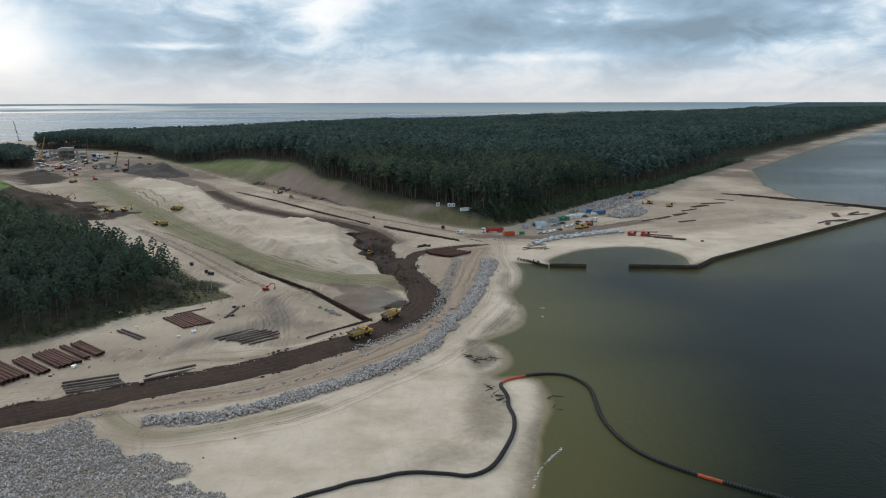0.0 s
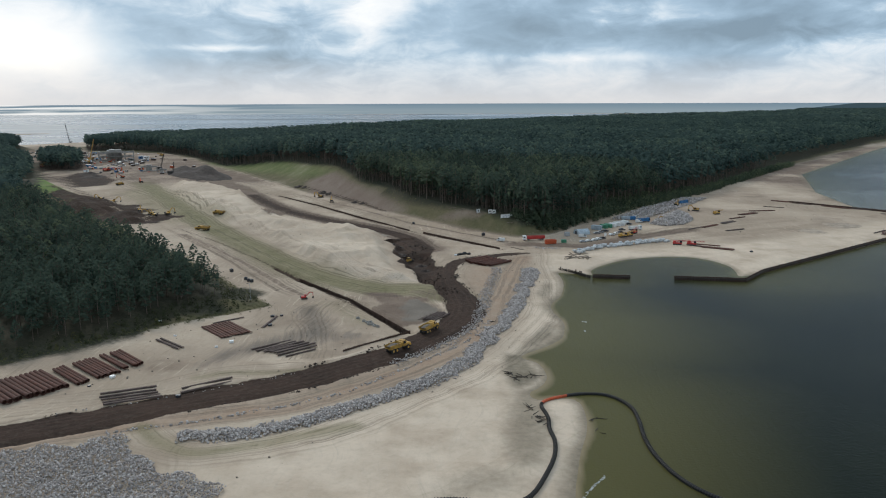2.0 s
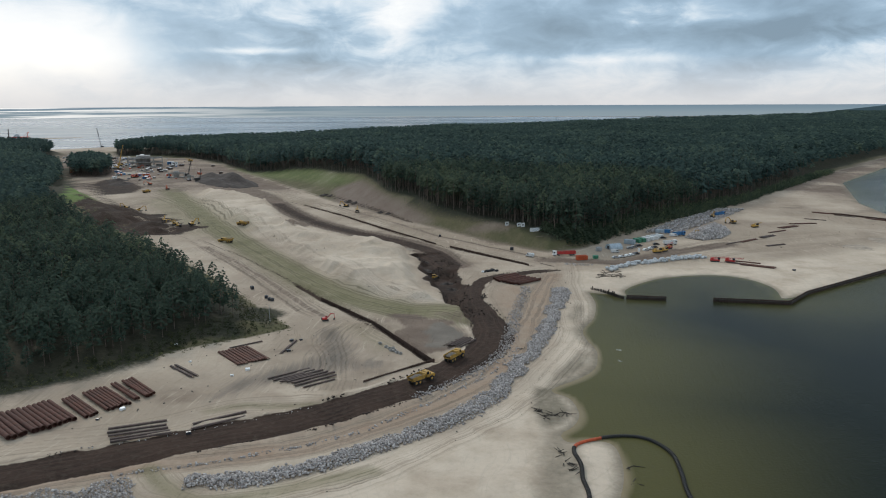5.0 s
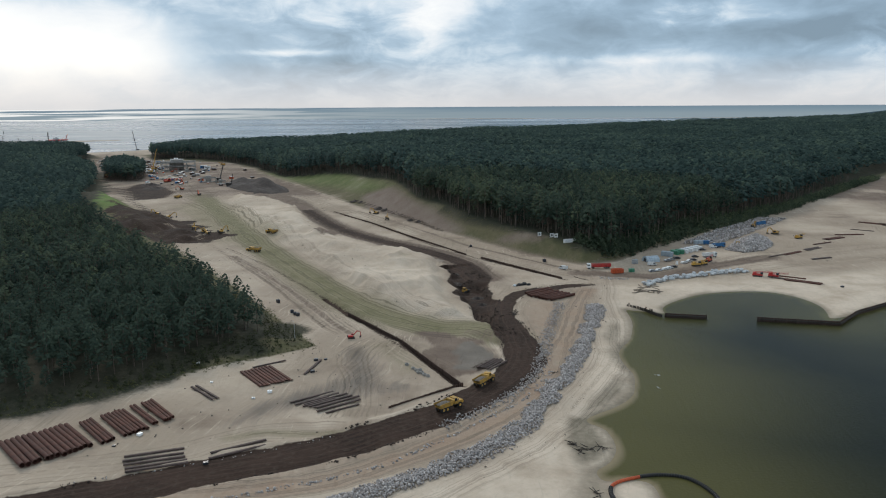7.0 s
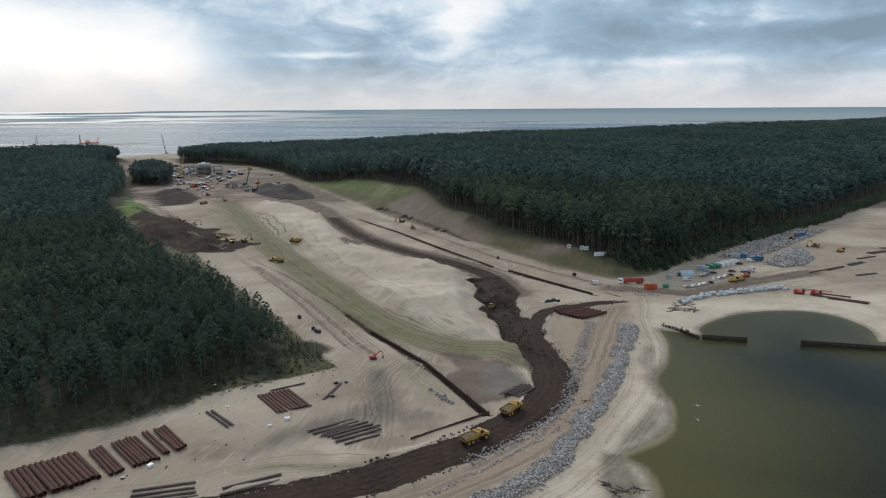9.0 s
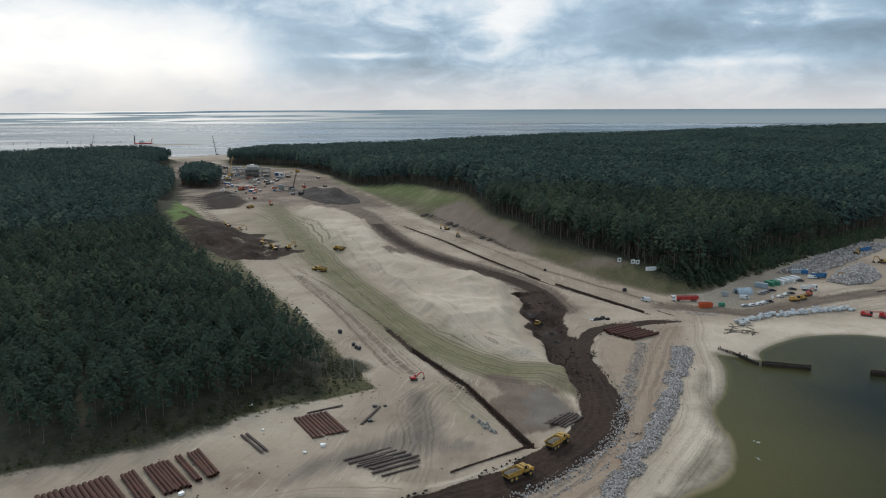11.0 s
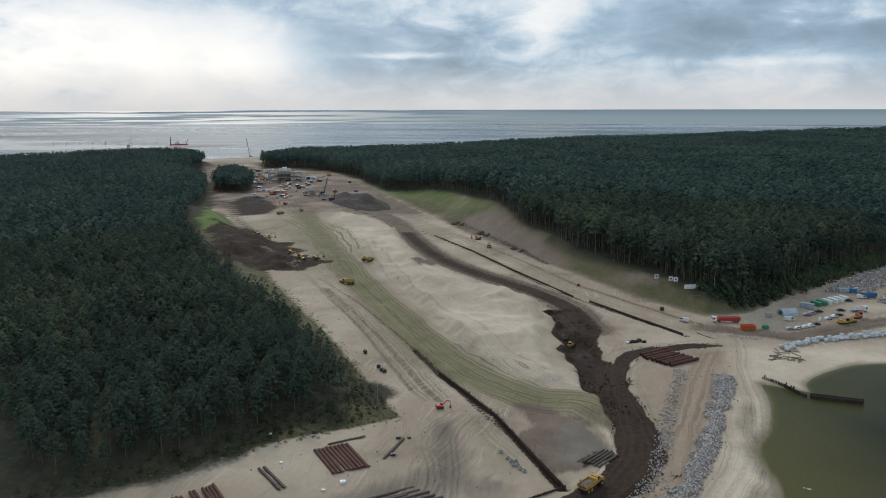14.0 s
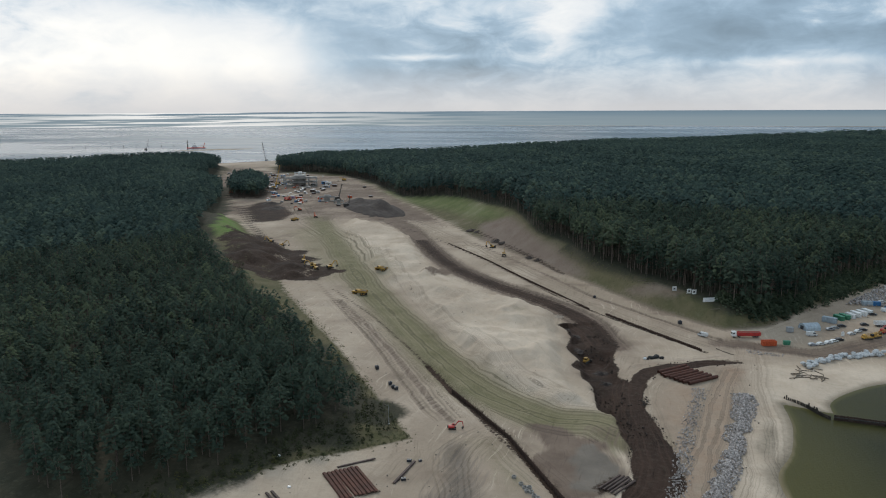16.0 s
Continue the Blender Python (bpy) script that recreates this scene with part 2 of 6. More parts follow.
def water_material(name, deep, shallow, scale, rough, gloss, calm):
    m, nd, ln, b = material(name)
    c = nd.new("ShaderNodeTexCoord").outputs["Object"]
    n_big = noise_node(nd, ln, c, 0.006, 4, 0.6)
    mp = nd.new("ShaderNodeMapping")
    mp.inputs["Rotation"].default_value, mp.inputs["Scale"].default_value = (0, 0, radians(32)), (1, 0.25, 1)
    ln.new(c, mp.inputs[0])
    rip, chop = noise_node(nd, ln, mp.outputs[0], scale, 4, 0.6), noise_node(nd, ln, c, scale * 3, 3, 0.6)
    col = mixed(nd, ln, ramped(nd, ln, n_big, 0.4, 0.65), deep, shallow)
    near = attribute(nd, "shallow")
    col = mixed(nd, ln, ramped(nd, ln, near, 0.0, 0.62), col, (0.090, 0.082, 0.031))
    col = mixed(nd, ln, ramped(nd, ln, near, 0.68, 1.0), col, (0.26, 0.205, 0.125))
    ln.new(col, b.inputs["Base Color"])
    wind = nd.new("ShaderNodeMapping")
    wind.inputs["Rotation"].default_value, wind.inputs["Scale"].default_value = (0, 0, radians(-28)), (0.0010, 0.0024, 1)
    ln.new(c, wind.inputs[0])
    ruffled = nd.new("ShaderNodeMapRange")
    ruffled.inputs[1].default_value, ruffled.inputs[2].default_value, ruffled.inputs[3].default_value, ruffled.inputs[4].default_value = 0.42, 0.62, rough * 0.65, rough * 1.3
    ln.new(noise_node(nd, ln, wind.outputs[0], 1.0, 4, 0.6), ruffled.inputs[0])
    ln.new(ruffled.outputs[0], b.inputs["Roughness"])
    glossy = nd.new("ShaderNodeMapRange")
    glossy.inputs[1].default_value, glossy.inputs[2].default_value, glossy.inputs[3].default_value, glossy.inputs[4].default_value = 0.40, 0.52, calm, gloss
    ln.new(ruffled.inputs[0].links[0].from_socket, glossy.inputs[0])
    ln.new(glossy.outputs[0], b.inputs["IOR"])
    add = nd.new("ShaderNodeMath")
    ln.new(rip, add.inputs[0]), ln.new(chop, add.inputs[1])
    bumped(nd, ln, b, add.outputs[0], 0.35, 0.35)
    return m


def foliage_material(name, colour, second):
    m, nd, ln, b = material(name)
    isl = nd.new("ShaderNodeNewGeometry").outputs["Random Per Island"]
    col = mixed(nd, ln, isl, colour, second)
    tint = attribute(nd, "tint")
    col = mixed(nd, ln, ramped(nd, ln, tint, 0.55, 1.0), col, tuple(c * v for c, v in zip((1.5, 1.35, 1.15), second)))
    col = mixed(nd, ln, ramped(nd, ln, tint, 0.45, 0.0), col, tuple(0.7 * v for v in colour))
    ln.new(col, b.inputs["Base Color"])
    b.inputs["Roughness"].default_value = 0.9
    b.inputs["Specular IOR Level"].default_value = 0.04
    # needles let some light through
    leaf, mixed_shader = nd.new("ShaderNodeBsdfTranslucent"), nd.new("ShaderNodeMixShader")
    ln.new(col, leaf.inputs["Color"])
    mixed_shader.inputs[0].default_value = 0.3
    ln.new(b.outputs[0], mixed_shader.inputs[1]), ln.new(leaf.outputs[0], mixed_shader.inputs[2])
    ln.new(mixed_shader.outputs[0], nd["Material Output"].inputs[0])
    return m


M_GROUND = ground_material()
M_SEA = water_material("sea_water", (0.005, 0.0095, 0.0075), (0.012, 0.017, 0.010), 0.35, 0.2, 1.095, 1.115)
M_LAGOON = water_material("lagoon_water", (0.055, 0.092, 0.118), (0.08, 0.118, 0.14), 0.12, 0.28, 1.165, 1.195)
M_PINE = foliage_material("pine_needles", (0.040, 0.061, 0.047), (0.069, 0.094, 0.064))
# the same pines farther off: distance haze put into the colour as more blue
M_HAZYPINE = foliage_material("hazy_pine_needles", (0.043, 0.072, 0.066), (0.067, 0.102, 0.086))
M_THICKET = foliage_material("thicket_leaves", (0.060, 0.082, 0.052), (0.090, 0.112, 0.068))
M_UNDER = foliage_material("undergrowth_leaves", (0.034, 0.043, 0.022), (0.060, 0.065, 0.032))
M_BARK = plain("pine_bark", (0.17, 0.128, 0.102), 0.9, 0, 0.4, 0.8)

# ---- plan ----


def polyline_distance(x, y, pts, closed=False):
    """Distance from points to a polyline, and how far along it (0 to 1) the nearest place is."""
    best, along = np.full(x.shape, 1e9), np.zeros(x.shape)
    pts = list(pts) + ([pts[0]] if closed else [])
    lens = [math.dist(a, b) for a, b in zip(pts, pts[1:])]
    total, run = sum(lens), 0.0
    for (ax, ay), (bx, by), le in zip(pts, pts[1:], lens):
        t = np.clip(((x - ax) * (bx - ax) + (y - ay) * (by - ay)) / (le * le), 0, 1)
        d = np.hypot(x - ax - t * (bx - ax), y - ay - t * (by - ay))
        near = d < best
        best = np.where(near, d, best)
        along = np.where(near, (run + t * le) / total, along)
        run += le
    return best, along


def inside(x, y, pts):
    res = np.zeros(x.shape, bool)
    for (ax, ay), (bx, by) in zip(pts, pts[1:] + pts[:1]):
        if ay == by:
            continue
        cross = ((ay > y) != (by > y)) & (x < (bx - ax) * (y - ay) / (by - ay) + ax)
        res ^= cross
    return res


def signed(x, y, pts):
    """Distance to a polygon's edge, positive inside."""
    d, _ = polyline_distance(x, y, pts, True)
    return np.where(inside(x, y, pts), d, -d)


def rounded(pts, steps=4, closed=False):
    """A smooth line through points (Catmull-Rom)."""
    n, out = len(pts), []
    for i in range(n if closed else n - 1):
        if closed:
            p = [pts[(i + k) % n] for k in (-1, 0, 1, 2)]
        else:
            p = [pts[min(max(i + k, 0), n - 1)] for k in (-1, 0, 1, 2)]
        for s in range(steps):
            t = s / steps
            out.append(tuple(0.5 * (2 * b + (c - a) * t + (2 * a - 5 * b + 4 * c - d) * t * t + (3 * b - a - 3 * c + d) * t ** 3) for a, b, c, d in zip(*p)))
    return out if closed else out + [pts[-1]]


def smooth(v, lo, hi):
    t = np.clip((v - lo) / (hi - lo), 0, 1)
    return t * t * (3 - 2 * t)


GRID = np.random.RandomState(5).rand(256, 256)


def value_noise(x, y, size):
    u, v = x / size, y / size
    i, j = np.floor(u).astype(int), np.floor(v).astype(int)
    fu, fv = u - i, v - j
    fu, fv = fu * fu * (3 - 2 * fu), fv * fv * (3 - 2 * fv)
    g = lambda a, b: GRID[a % 256, b % 256]
    return (g(i, j) * (1 - fu) + g(i + 1, j) * fu) * (1 - fv) + (g(i, j + 1) * (1 - fu) + g(i + 1, j + 1) * fu) * fv


SHORE = rounded([(0, 110), (18, 151), (22, 170), (25, 186), (28.5, 200), (29.5, 212), (28, 221), (22, 222.5), (16.5, 221), (14.5, 226), (18.5, 232), (21, 241), (19, 253), (13.5, 260), (24, 272), (30, 282), (32, 293), (32.5, 303), (30, 316), (30, 329), (36, 346), (39.5, 371), (38.5, 392)])
POND = rounded([(56, 387), (57, 398), (65, 411), (80, 426), (98, 434), (114, 435), (126, 426), (132, 408), (129, 386)])
COAST = [(144, 395), (331, 557), (345, 575), (306, 642), (318, 746), (378, 929), (676, 1368), (1265, 2185), (2700, 4150), (3400, 5000), (6000, 5000), (6000, -1500), (-140, -1500), (-60, 20)]
SEA = SHORE + POND + COAST
LAGOON = [(-4200, -3000), (-1180, 1130), (-1000, 1470), (-870, 1640), (-700, 1700), (-365, 2110), (240, 2790), (770, 3320), (1500, 4200), (2000, 5000), (-6500, 5000), (-6500, -3000)]
RIGHT_FOREST = [(42, 510), (27, 505), (10, 528), (-10, 550), (-22, 562), (-52, 598), (-78, 640), (-112, 690), (-150, 778), (-190, 835), (-224, 893), (-280, 960), (-352, 1020), (-395, 1085), (-470, 1200), (-560, 1300), (-640, 1330), (-705, 1330), (-770, 1440), (-740, 1600), (-640, 1680),
                (-365, 2070), (240, 2750), (770, 3280), (1500, 4150), (1950, 4900), (3300, 4900), (1590, 2752), (781, 1590), (406, 1062), (300, 905), (202, 742), (97, 602)]
RIGHT_BANK = [(44, 498), (22, 486), (-20, 526), (-80, 606), (-172, 726), (-360, 1018), (-540, 1278), (-690, 1305), (-790, 1430), (-760, 1610), (-640, 1690), (-365, 2040), (240, 2720), (770, 3240), (1500, 4100), (1950, 4900), (3400, 4900), (1600, 2745), (790, 1580), (412, 1050), (206, 732), (100, 592)]
LEFT_FOREST = [(-112, 332), (-131, 302), (-150, 270), (-182, 236), (-298, 114), (-518, -112), (-3000, -2600), (-3600, -2400), (-1210, 1090), (-1040, 1400), (-960, 1450), (-850, 1370), (-775, 1235), (-745, 1160), (-722, 1095), (-640, 1045), (-575, 945), (-505, 825), (-480, 765), (-440, 712), (-390, 622), (-345, 570), (-304, 526), (-255, 475), (-210, 434), (-166, 384), (-127, 343)]
LEFT_BANK = [(-92, 318), (-126, 288), (-148, 258), (-180, 226), (-296, 104), (-516, -122), (-3000, -2640), (-3700, -2400), (-1230, 1090), (-1050, 1420), (-960, 1465), (-840, 1375), (-765, 1235), (-736, 1160), (-712, 1080), (-632, 1028), (-560, 915), (-490, 800), (-440, 768), (-310, 606), (-262, 532), (-240, 500), (-160, 406)]
HAUL_ROAD = rounded([(-215, 138), (-119, 191), (-89, 211), (-62, 227), (-49, 239), (-28, 261), (-13, 288), (-7, 310), (-9, 332), (-13, 352), (-17.5, 375), (-17.5, 395), (-12, 414), (4, 426), (24, 438)])
UPPER_ROAD = rounded([(-34, 446), (-39, 462), (-49, 485), (-67, 510), (-93, 536), (-128, 568), (-164, 612), (-206, 684), (-252, 768), (-300, 830)])
PIT = [(-61, 476), (-46, 485), (-38, 462), (-30, 445), (-31, 422), (-21, 390), (-13, 364), (-9, 336), (-15, 332), (-23, 355), (-31, 367), (-36, 388), (-45, 412), (-43, 424), (-52, 438), (-52, 455)]
MOUND = [(-330, 800), (-262, 756), (-220, 706), (-176, 600), (-128, 540), (-97, 516), (-68, 494), (-60, 470), (-54, 432), (-46, 400), (-34, 366), (-48, 364), (-74, 378), (-106, 424), (-160, 510), (-222, 592), (-290, 700)]
TRENCH_LEFT = [(-28, 282), (-58, 329), (-91, 368), (-110, 395)]
TRENCH_RIGHT = [(12, 450), (-12, 474), (-63, 526), (-142, 638), (-218, 731), (-331, 848)]
SAND_TRACK = rounded([(-92, 194), (-85, 186), (-70, 181), (-44, 194), (-15, 226), (3, 253), (17, 288), (26, 318), (25, 340), (28, 372), (28, 410), (31, 468)])
STONE_ROAD = rounded([(-130, 176), (-100, 194), (-60, 208), (-38, 226), (-18, 249), (-4, 275), (3, 304), (6, 326), (10, 352), (16, 393), (22, 425)])


CUT_AREA = [(-366, 618), (-392, 693), (-322, 648), (-282, 606), (-240, 566), (-243, 540), (-262, 532), (-285, 545), (-300, 545), (-343, 590)]

TREE_ISLAND = [(-612, 1027), (-568, 985), (-530, 960), (-535, 985), (-603, 1092), (-678, 1191), (-700, 1169)]
KNOLL = [(-446, 683), (-462, 752), (-432, 748), (-372, 672), (-367, 628), (-407, 640)]


def height(x, y):
    """The lie of the land: beach, cut banks with dunes behind them, mounds and pits of the dig."""
    z = 0.5 * (value_noise(x, y, 14) - 0.5) + 0.35 * (value_noise(x, y, 5) - 0.5)
    rb = signed(x, y, RIGHT_BANK)
    wide = 18 + 50 * smooth(y, 560, 860)
    top = 9 + 11 * np.exp(-((x + 190) ** 2 + (y - 850) ** 2) / (2 * 190.0 ** 2)) + 8 * (value_noise(x, y, 260) - 0.4) + 5 * (value_noise(x, y, 90) - 0.5)
    top = top * (1 - 0.75 * smooth(y, 1000, 1400) * smooth(-x, 150, 520))
    z = z + top * smooth(rb, 0, wide)
    lb = signed(x, y, LEFT_BANK)
    top = 2.5 + 7 * smooth(y, 420, 700) + 3 * (value_noise(x, y, 120) - 0.5)
    z = z + top * smooth(lb, 0, 24)
    md = signed(x, y, MOUND) + 5 * (value_noise(x, y, 19) - 0.5) + 2.5 * (value_noise(x + 9, y, 6) - 0.5)
    ridge = 1 - np.abs(2 * value_noise(x * 0.8 + y * 0.6, y * 0.8 - x * 0.6, 27) - 1)
    gully = 1 - np.abs(2 * value_noise(1.9 * x + 1.2 * y, 0.7 * y - 0.5 * x, 9) - 1)
    z = z + (1.4 + 3.2 * value_noise(x, y, 46) + 2.8 * ridge ** 3 + 0.9 * gully ** 2 + 0.6 * (value_noise(x, y, 5) - 0.5)) * smooth(md, 0, 9)
    d, _ = polyline_distance(x, y, [(-205, 578), (-186, 556), (-168, 552), (-160, 596)])
    z = z + 1.5 * np.exp(-(d / 4.5) ** 2) * (0.6 + 0.8 * value_noise(x, y, 6))
    z = z + (5.0 * (value_noise(x, y, 13) - 0.4) + 3.0 * (value_noise(x, y, 5) - 0.5)) * smooth(signed(x, y, CUT_AREA), -2, 8)
    z = z + 4.0 * smooth(signed(x, y, CUT_AREA), 0, 26) + 4.5 * smooth(signed(x, y, KNOLL), -3, 16)
    pd = signed(x, y, PIT) + 3.5 * (value_noise(x, y, 8) - 0.5) + 1.8 * (value_noise(x, y, 3.6) - 0.5)
    z = z - (2.7 + 1.5 * (value_noise(x, y, 7) - 0.5)) * smooth(pd, -0.8, 2.4)
    z = z - 1.8 * smooth(signed(x, y, [(-53, 437), (-31, 430), (-32, 418), (-43, 415)]), -1, 3)
    d, _ = polyline_distance(x, y, UPPER_ROAD)
    z = z * (0.35 + 0.65 * smooth(d, 6, 13)) + 0.5 * np.exp(-((d - 12) / 2.0) ** 2)
    d, _ = polyline_distance(x, y, TRENCH_LEFT)
    z = z - 1.6 * (1 - smooth(d, 0.8, 2.6))
    d, _ = polyline_distance(x, y, [(-58, 330), (-105, 396), (-161, 467), (-211, 521), (-258, 598)])
    z = z + 0.8 * np.exp(-(d / 3.0) ** 2)
    d, _ = polyline_distance(x, y, TRENCH_RIGHT)
    z = z - 0.9 * (1 - smooth(d, 0.8, 2.6))
    d, _ = polyline_distance(x, y, HAUL_ROAD)
    z = np.where(d < 12, z * smooth(d, 4, 10) + 0.35 * (1 - smooth(d, 4, 8)), z)
    z = z + 0.9 * np.exp(-((d - 9.5) / 1.3) ** 2) * value_noise(x, y, 4)
    s = -signed(x, y, SEA)
    lag = -signed(x, y, LAGOON)
    shore = np.minimum(s, lag)
    z = np.where(shore < 14, z * smooth(shore, 0, 14) - 1 + np.clip(shore * 0.09, -3.5, 1.0), z)
    return z


def stretched(lo, hi, step, out_lo, out_hi, grow=1.09):
    """Even steps from lo to hi, growing ones out to the far ends."""
    mid = list(np.arange(lo, hi + step, step))
    a, s = [], step
    p = mid[-1]
    while p < out_hi:
        s *= grow
        p += s
        a.append(p)
    b, s, p = [], step, mid[0]
    while p > out_lo:
        s *= grow
        p -= s
        b.append(p)
    return np.array(b[::-1] + mid + a)


def mesh_from(name, verts, faces, mats, attributes=None, smooth_faces=False):
    """A mesh from numpy arrays: verts (n, 3), faces (m, 3 or 4)."""
    me = bpy.data.meshes.new(name)
    k = faces.shape[1]
    me.vertices.add(len(verts))
    me.vertices.foreach_set("co", np.ascontiguousarray(verts, np.float32).ravel())
    me.loops.add(faces.size)
    me.loops.foreach_set("vertex_index", np.ascontiguousarray(faces, np.int32).ravel())
    me.polygons.add(len(faces))
    me.polygons.foreach_set("loop_start", np.arange(0, faces.size, k, dtype=np.int32))
    me.polygons.foreach_set("loop_total", np.full(len(faces), k, np.int32))
    if smooth_faces:
        me.polygons.foreach_set("use_smooth", np.ones(len(faces), bool))
    for key, values in (attributes or {}).items():
        me.attributes.new(key, "FLOAT", "POINT").data.foreach_set("value", np.ascontiguousarray(values, np.float32))
    for m in mats:
        me.materials.append(m)
    me.update(calc_edges=True)
    me.validate()
    return me


def grid_faces(nx, ny):
    i, j = np.meshgrid(np.arange(nx - 1), np.arange(ny - 1), indexing="ij")
    a = (i * ny + j).ravel()
    return np.stack([a, a + ny, a + ny + 1, a + 1], 1)


# ---- ground and water ----
gx, gy = np.meshgrid(stretched(-150, 60, 1.45, -5200, 5000, 1.03), stretched(150, 500, 1.45, -500, 5000, 1.026), indexing="ij")
X, Y = gx.ravel(), gy.ravel()
ZG = height(X, Y)


def band(pts, half, soft):
    d, _ = polyline_distance(X, Y, pts)
    return 1 - smooth(d, half - soft, half + soft)


def area(pts, soft):
    return smooth(signed(X, Y, pts), -soft, soft)


sea_d = -signed(X, Y, SEA)
rb_d, lb_d = signed(X, Y, RIGHT_BANK), signed(X, Y, LEFT_BANK)
rf, lf = area(RIGHT_FOREST, 5), area(LEFT_FOREST, 4)
GRASS_STRIP = rounded([(-373, 814), (-272, 651), (-205, 543), (-152, 466), (-114, 412), (-84, 375), (-62, 357), (-45, 349), (-30, 350), (-18, 340)])
DIG_SLOPE = [(-50, 341), (-40, 341), (-27, 331), (-17, 314), (-22, 297), (-33, 292), (-43, 308)]
GREY_SLOPE = [(-36, 327), (-30, 331), (-19, 316), (-17, 306), (-22, 296), (-32, 300)]
GREY_PATCH = rounded([(-79, 318), (-69, 316), (-56, 284), (-50, 276), (-65, 269), (-79, 258), (-88, 245), (-95, 240), (-94, 256), (-83, 271), (-72, 287)], 3, True)
GREEN_SLOPE = [(-400, 1066), (-372, 1114), (-229, 912), (-147, 760), (-181, 780), (-241, 866), (-316, 950)]
LEFT_LINE = [(-215, 518), (-165, 464), (-109, 393), (-62, 328), (-36, 297)]
LEFT_TRACK = [(-200, 494), (-162, 447), (-129, 403), (-93, 351), (-82, 337)]
PALE_EDGE = rounded([(-41, 352), (-31, 342), (-21, 330), (-15.5, 318), (-15, 306), (-18, 295), (-26, 277), (-37, 262), (-52, 250)])
CUT_BANK = CUT_AREA
FAR_DIG = [(-490, 864), (-509, 936), (-456, 891), (-411, 835), (-398, 786), (-416, 760)]
LINES = [(HAUL_ROAD, 9), (UPPER_ROAD, 12), (GRASS_STRIP, 15), (SAND_TRACK, 8), (STONE_ROAD, 6), (LEFT_TRACK, 9), (LEFT_LINE, 7),
         (rounded([(-150, 200), (-110, 216), (-91, 231), (-78, 238), (-58, 240)]), 8), ([(20, 468), (44, 465), (64, 462), (100, 496), (136, 528), (230, 575)], 12),
         (rounded([(-230, 640), (-180, 552), (-130, 470), (-92, 424), (-64, 384), (-40, 366)]), 5), (rounded([(-300, 850), (-205, 735), (-98, 588), (-20, 500), (20, 462)]), 10), (rounded([(-460, 930), (-380, 800), (-290, 690), (-235, 600)]), 20),
         (rounded([(100, 470), (140, 500), (190, 520), (260, 560)]), 9), (rounded([(36, 470), (70, 520), (110, 570), (180, 690)]), 7), (rounded([(-60, 250), (-64, 280), (-74, 310), (-66, 335)]), 10)]
lane, rut = np.zeros(X.size), np.zeros(X.size)
nearest = np.full(X.size, 1e9)
for k, (line, half) in enumerate(LINES):
    d, al = polyline_distance(X, Y, line)
    d = np.where((al < 0.004) | (al > 0.996), d + 30, d) + 3 * (value_noise(X, Y, 31) - 0.5)
    lane = np.where(d / half < nearest, d + 60 * k, lane)
    nearest = np.minimum(d / half, nearest)
rut = 1 - smooth(nearest, 0.75, 1.25)
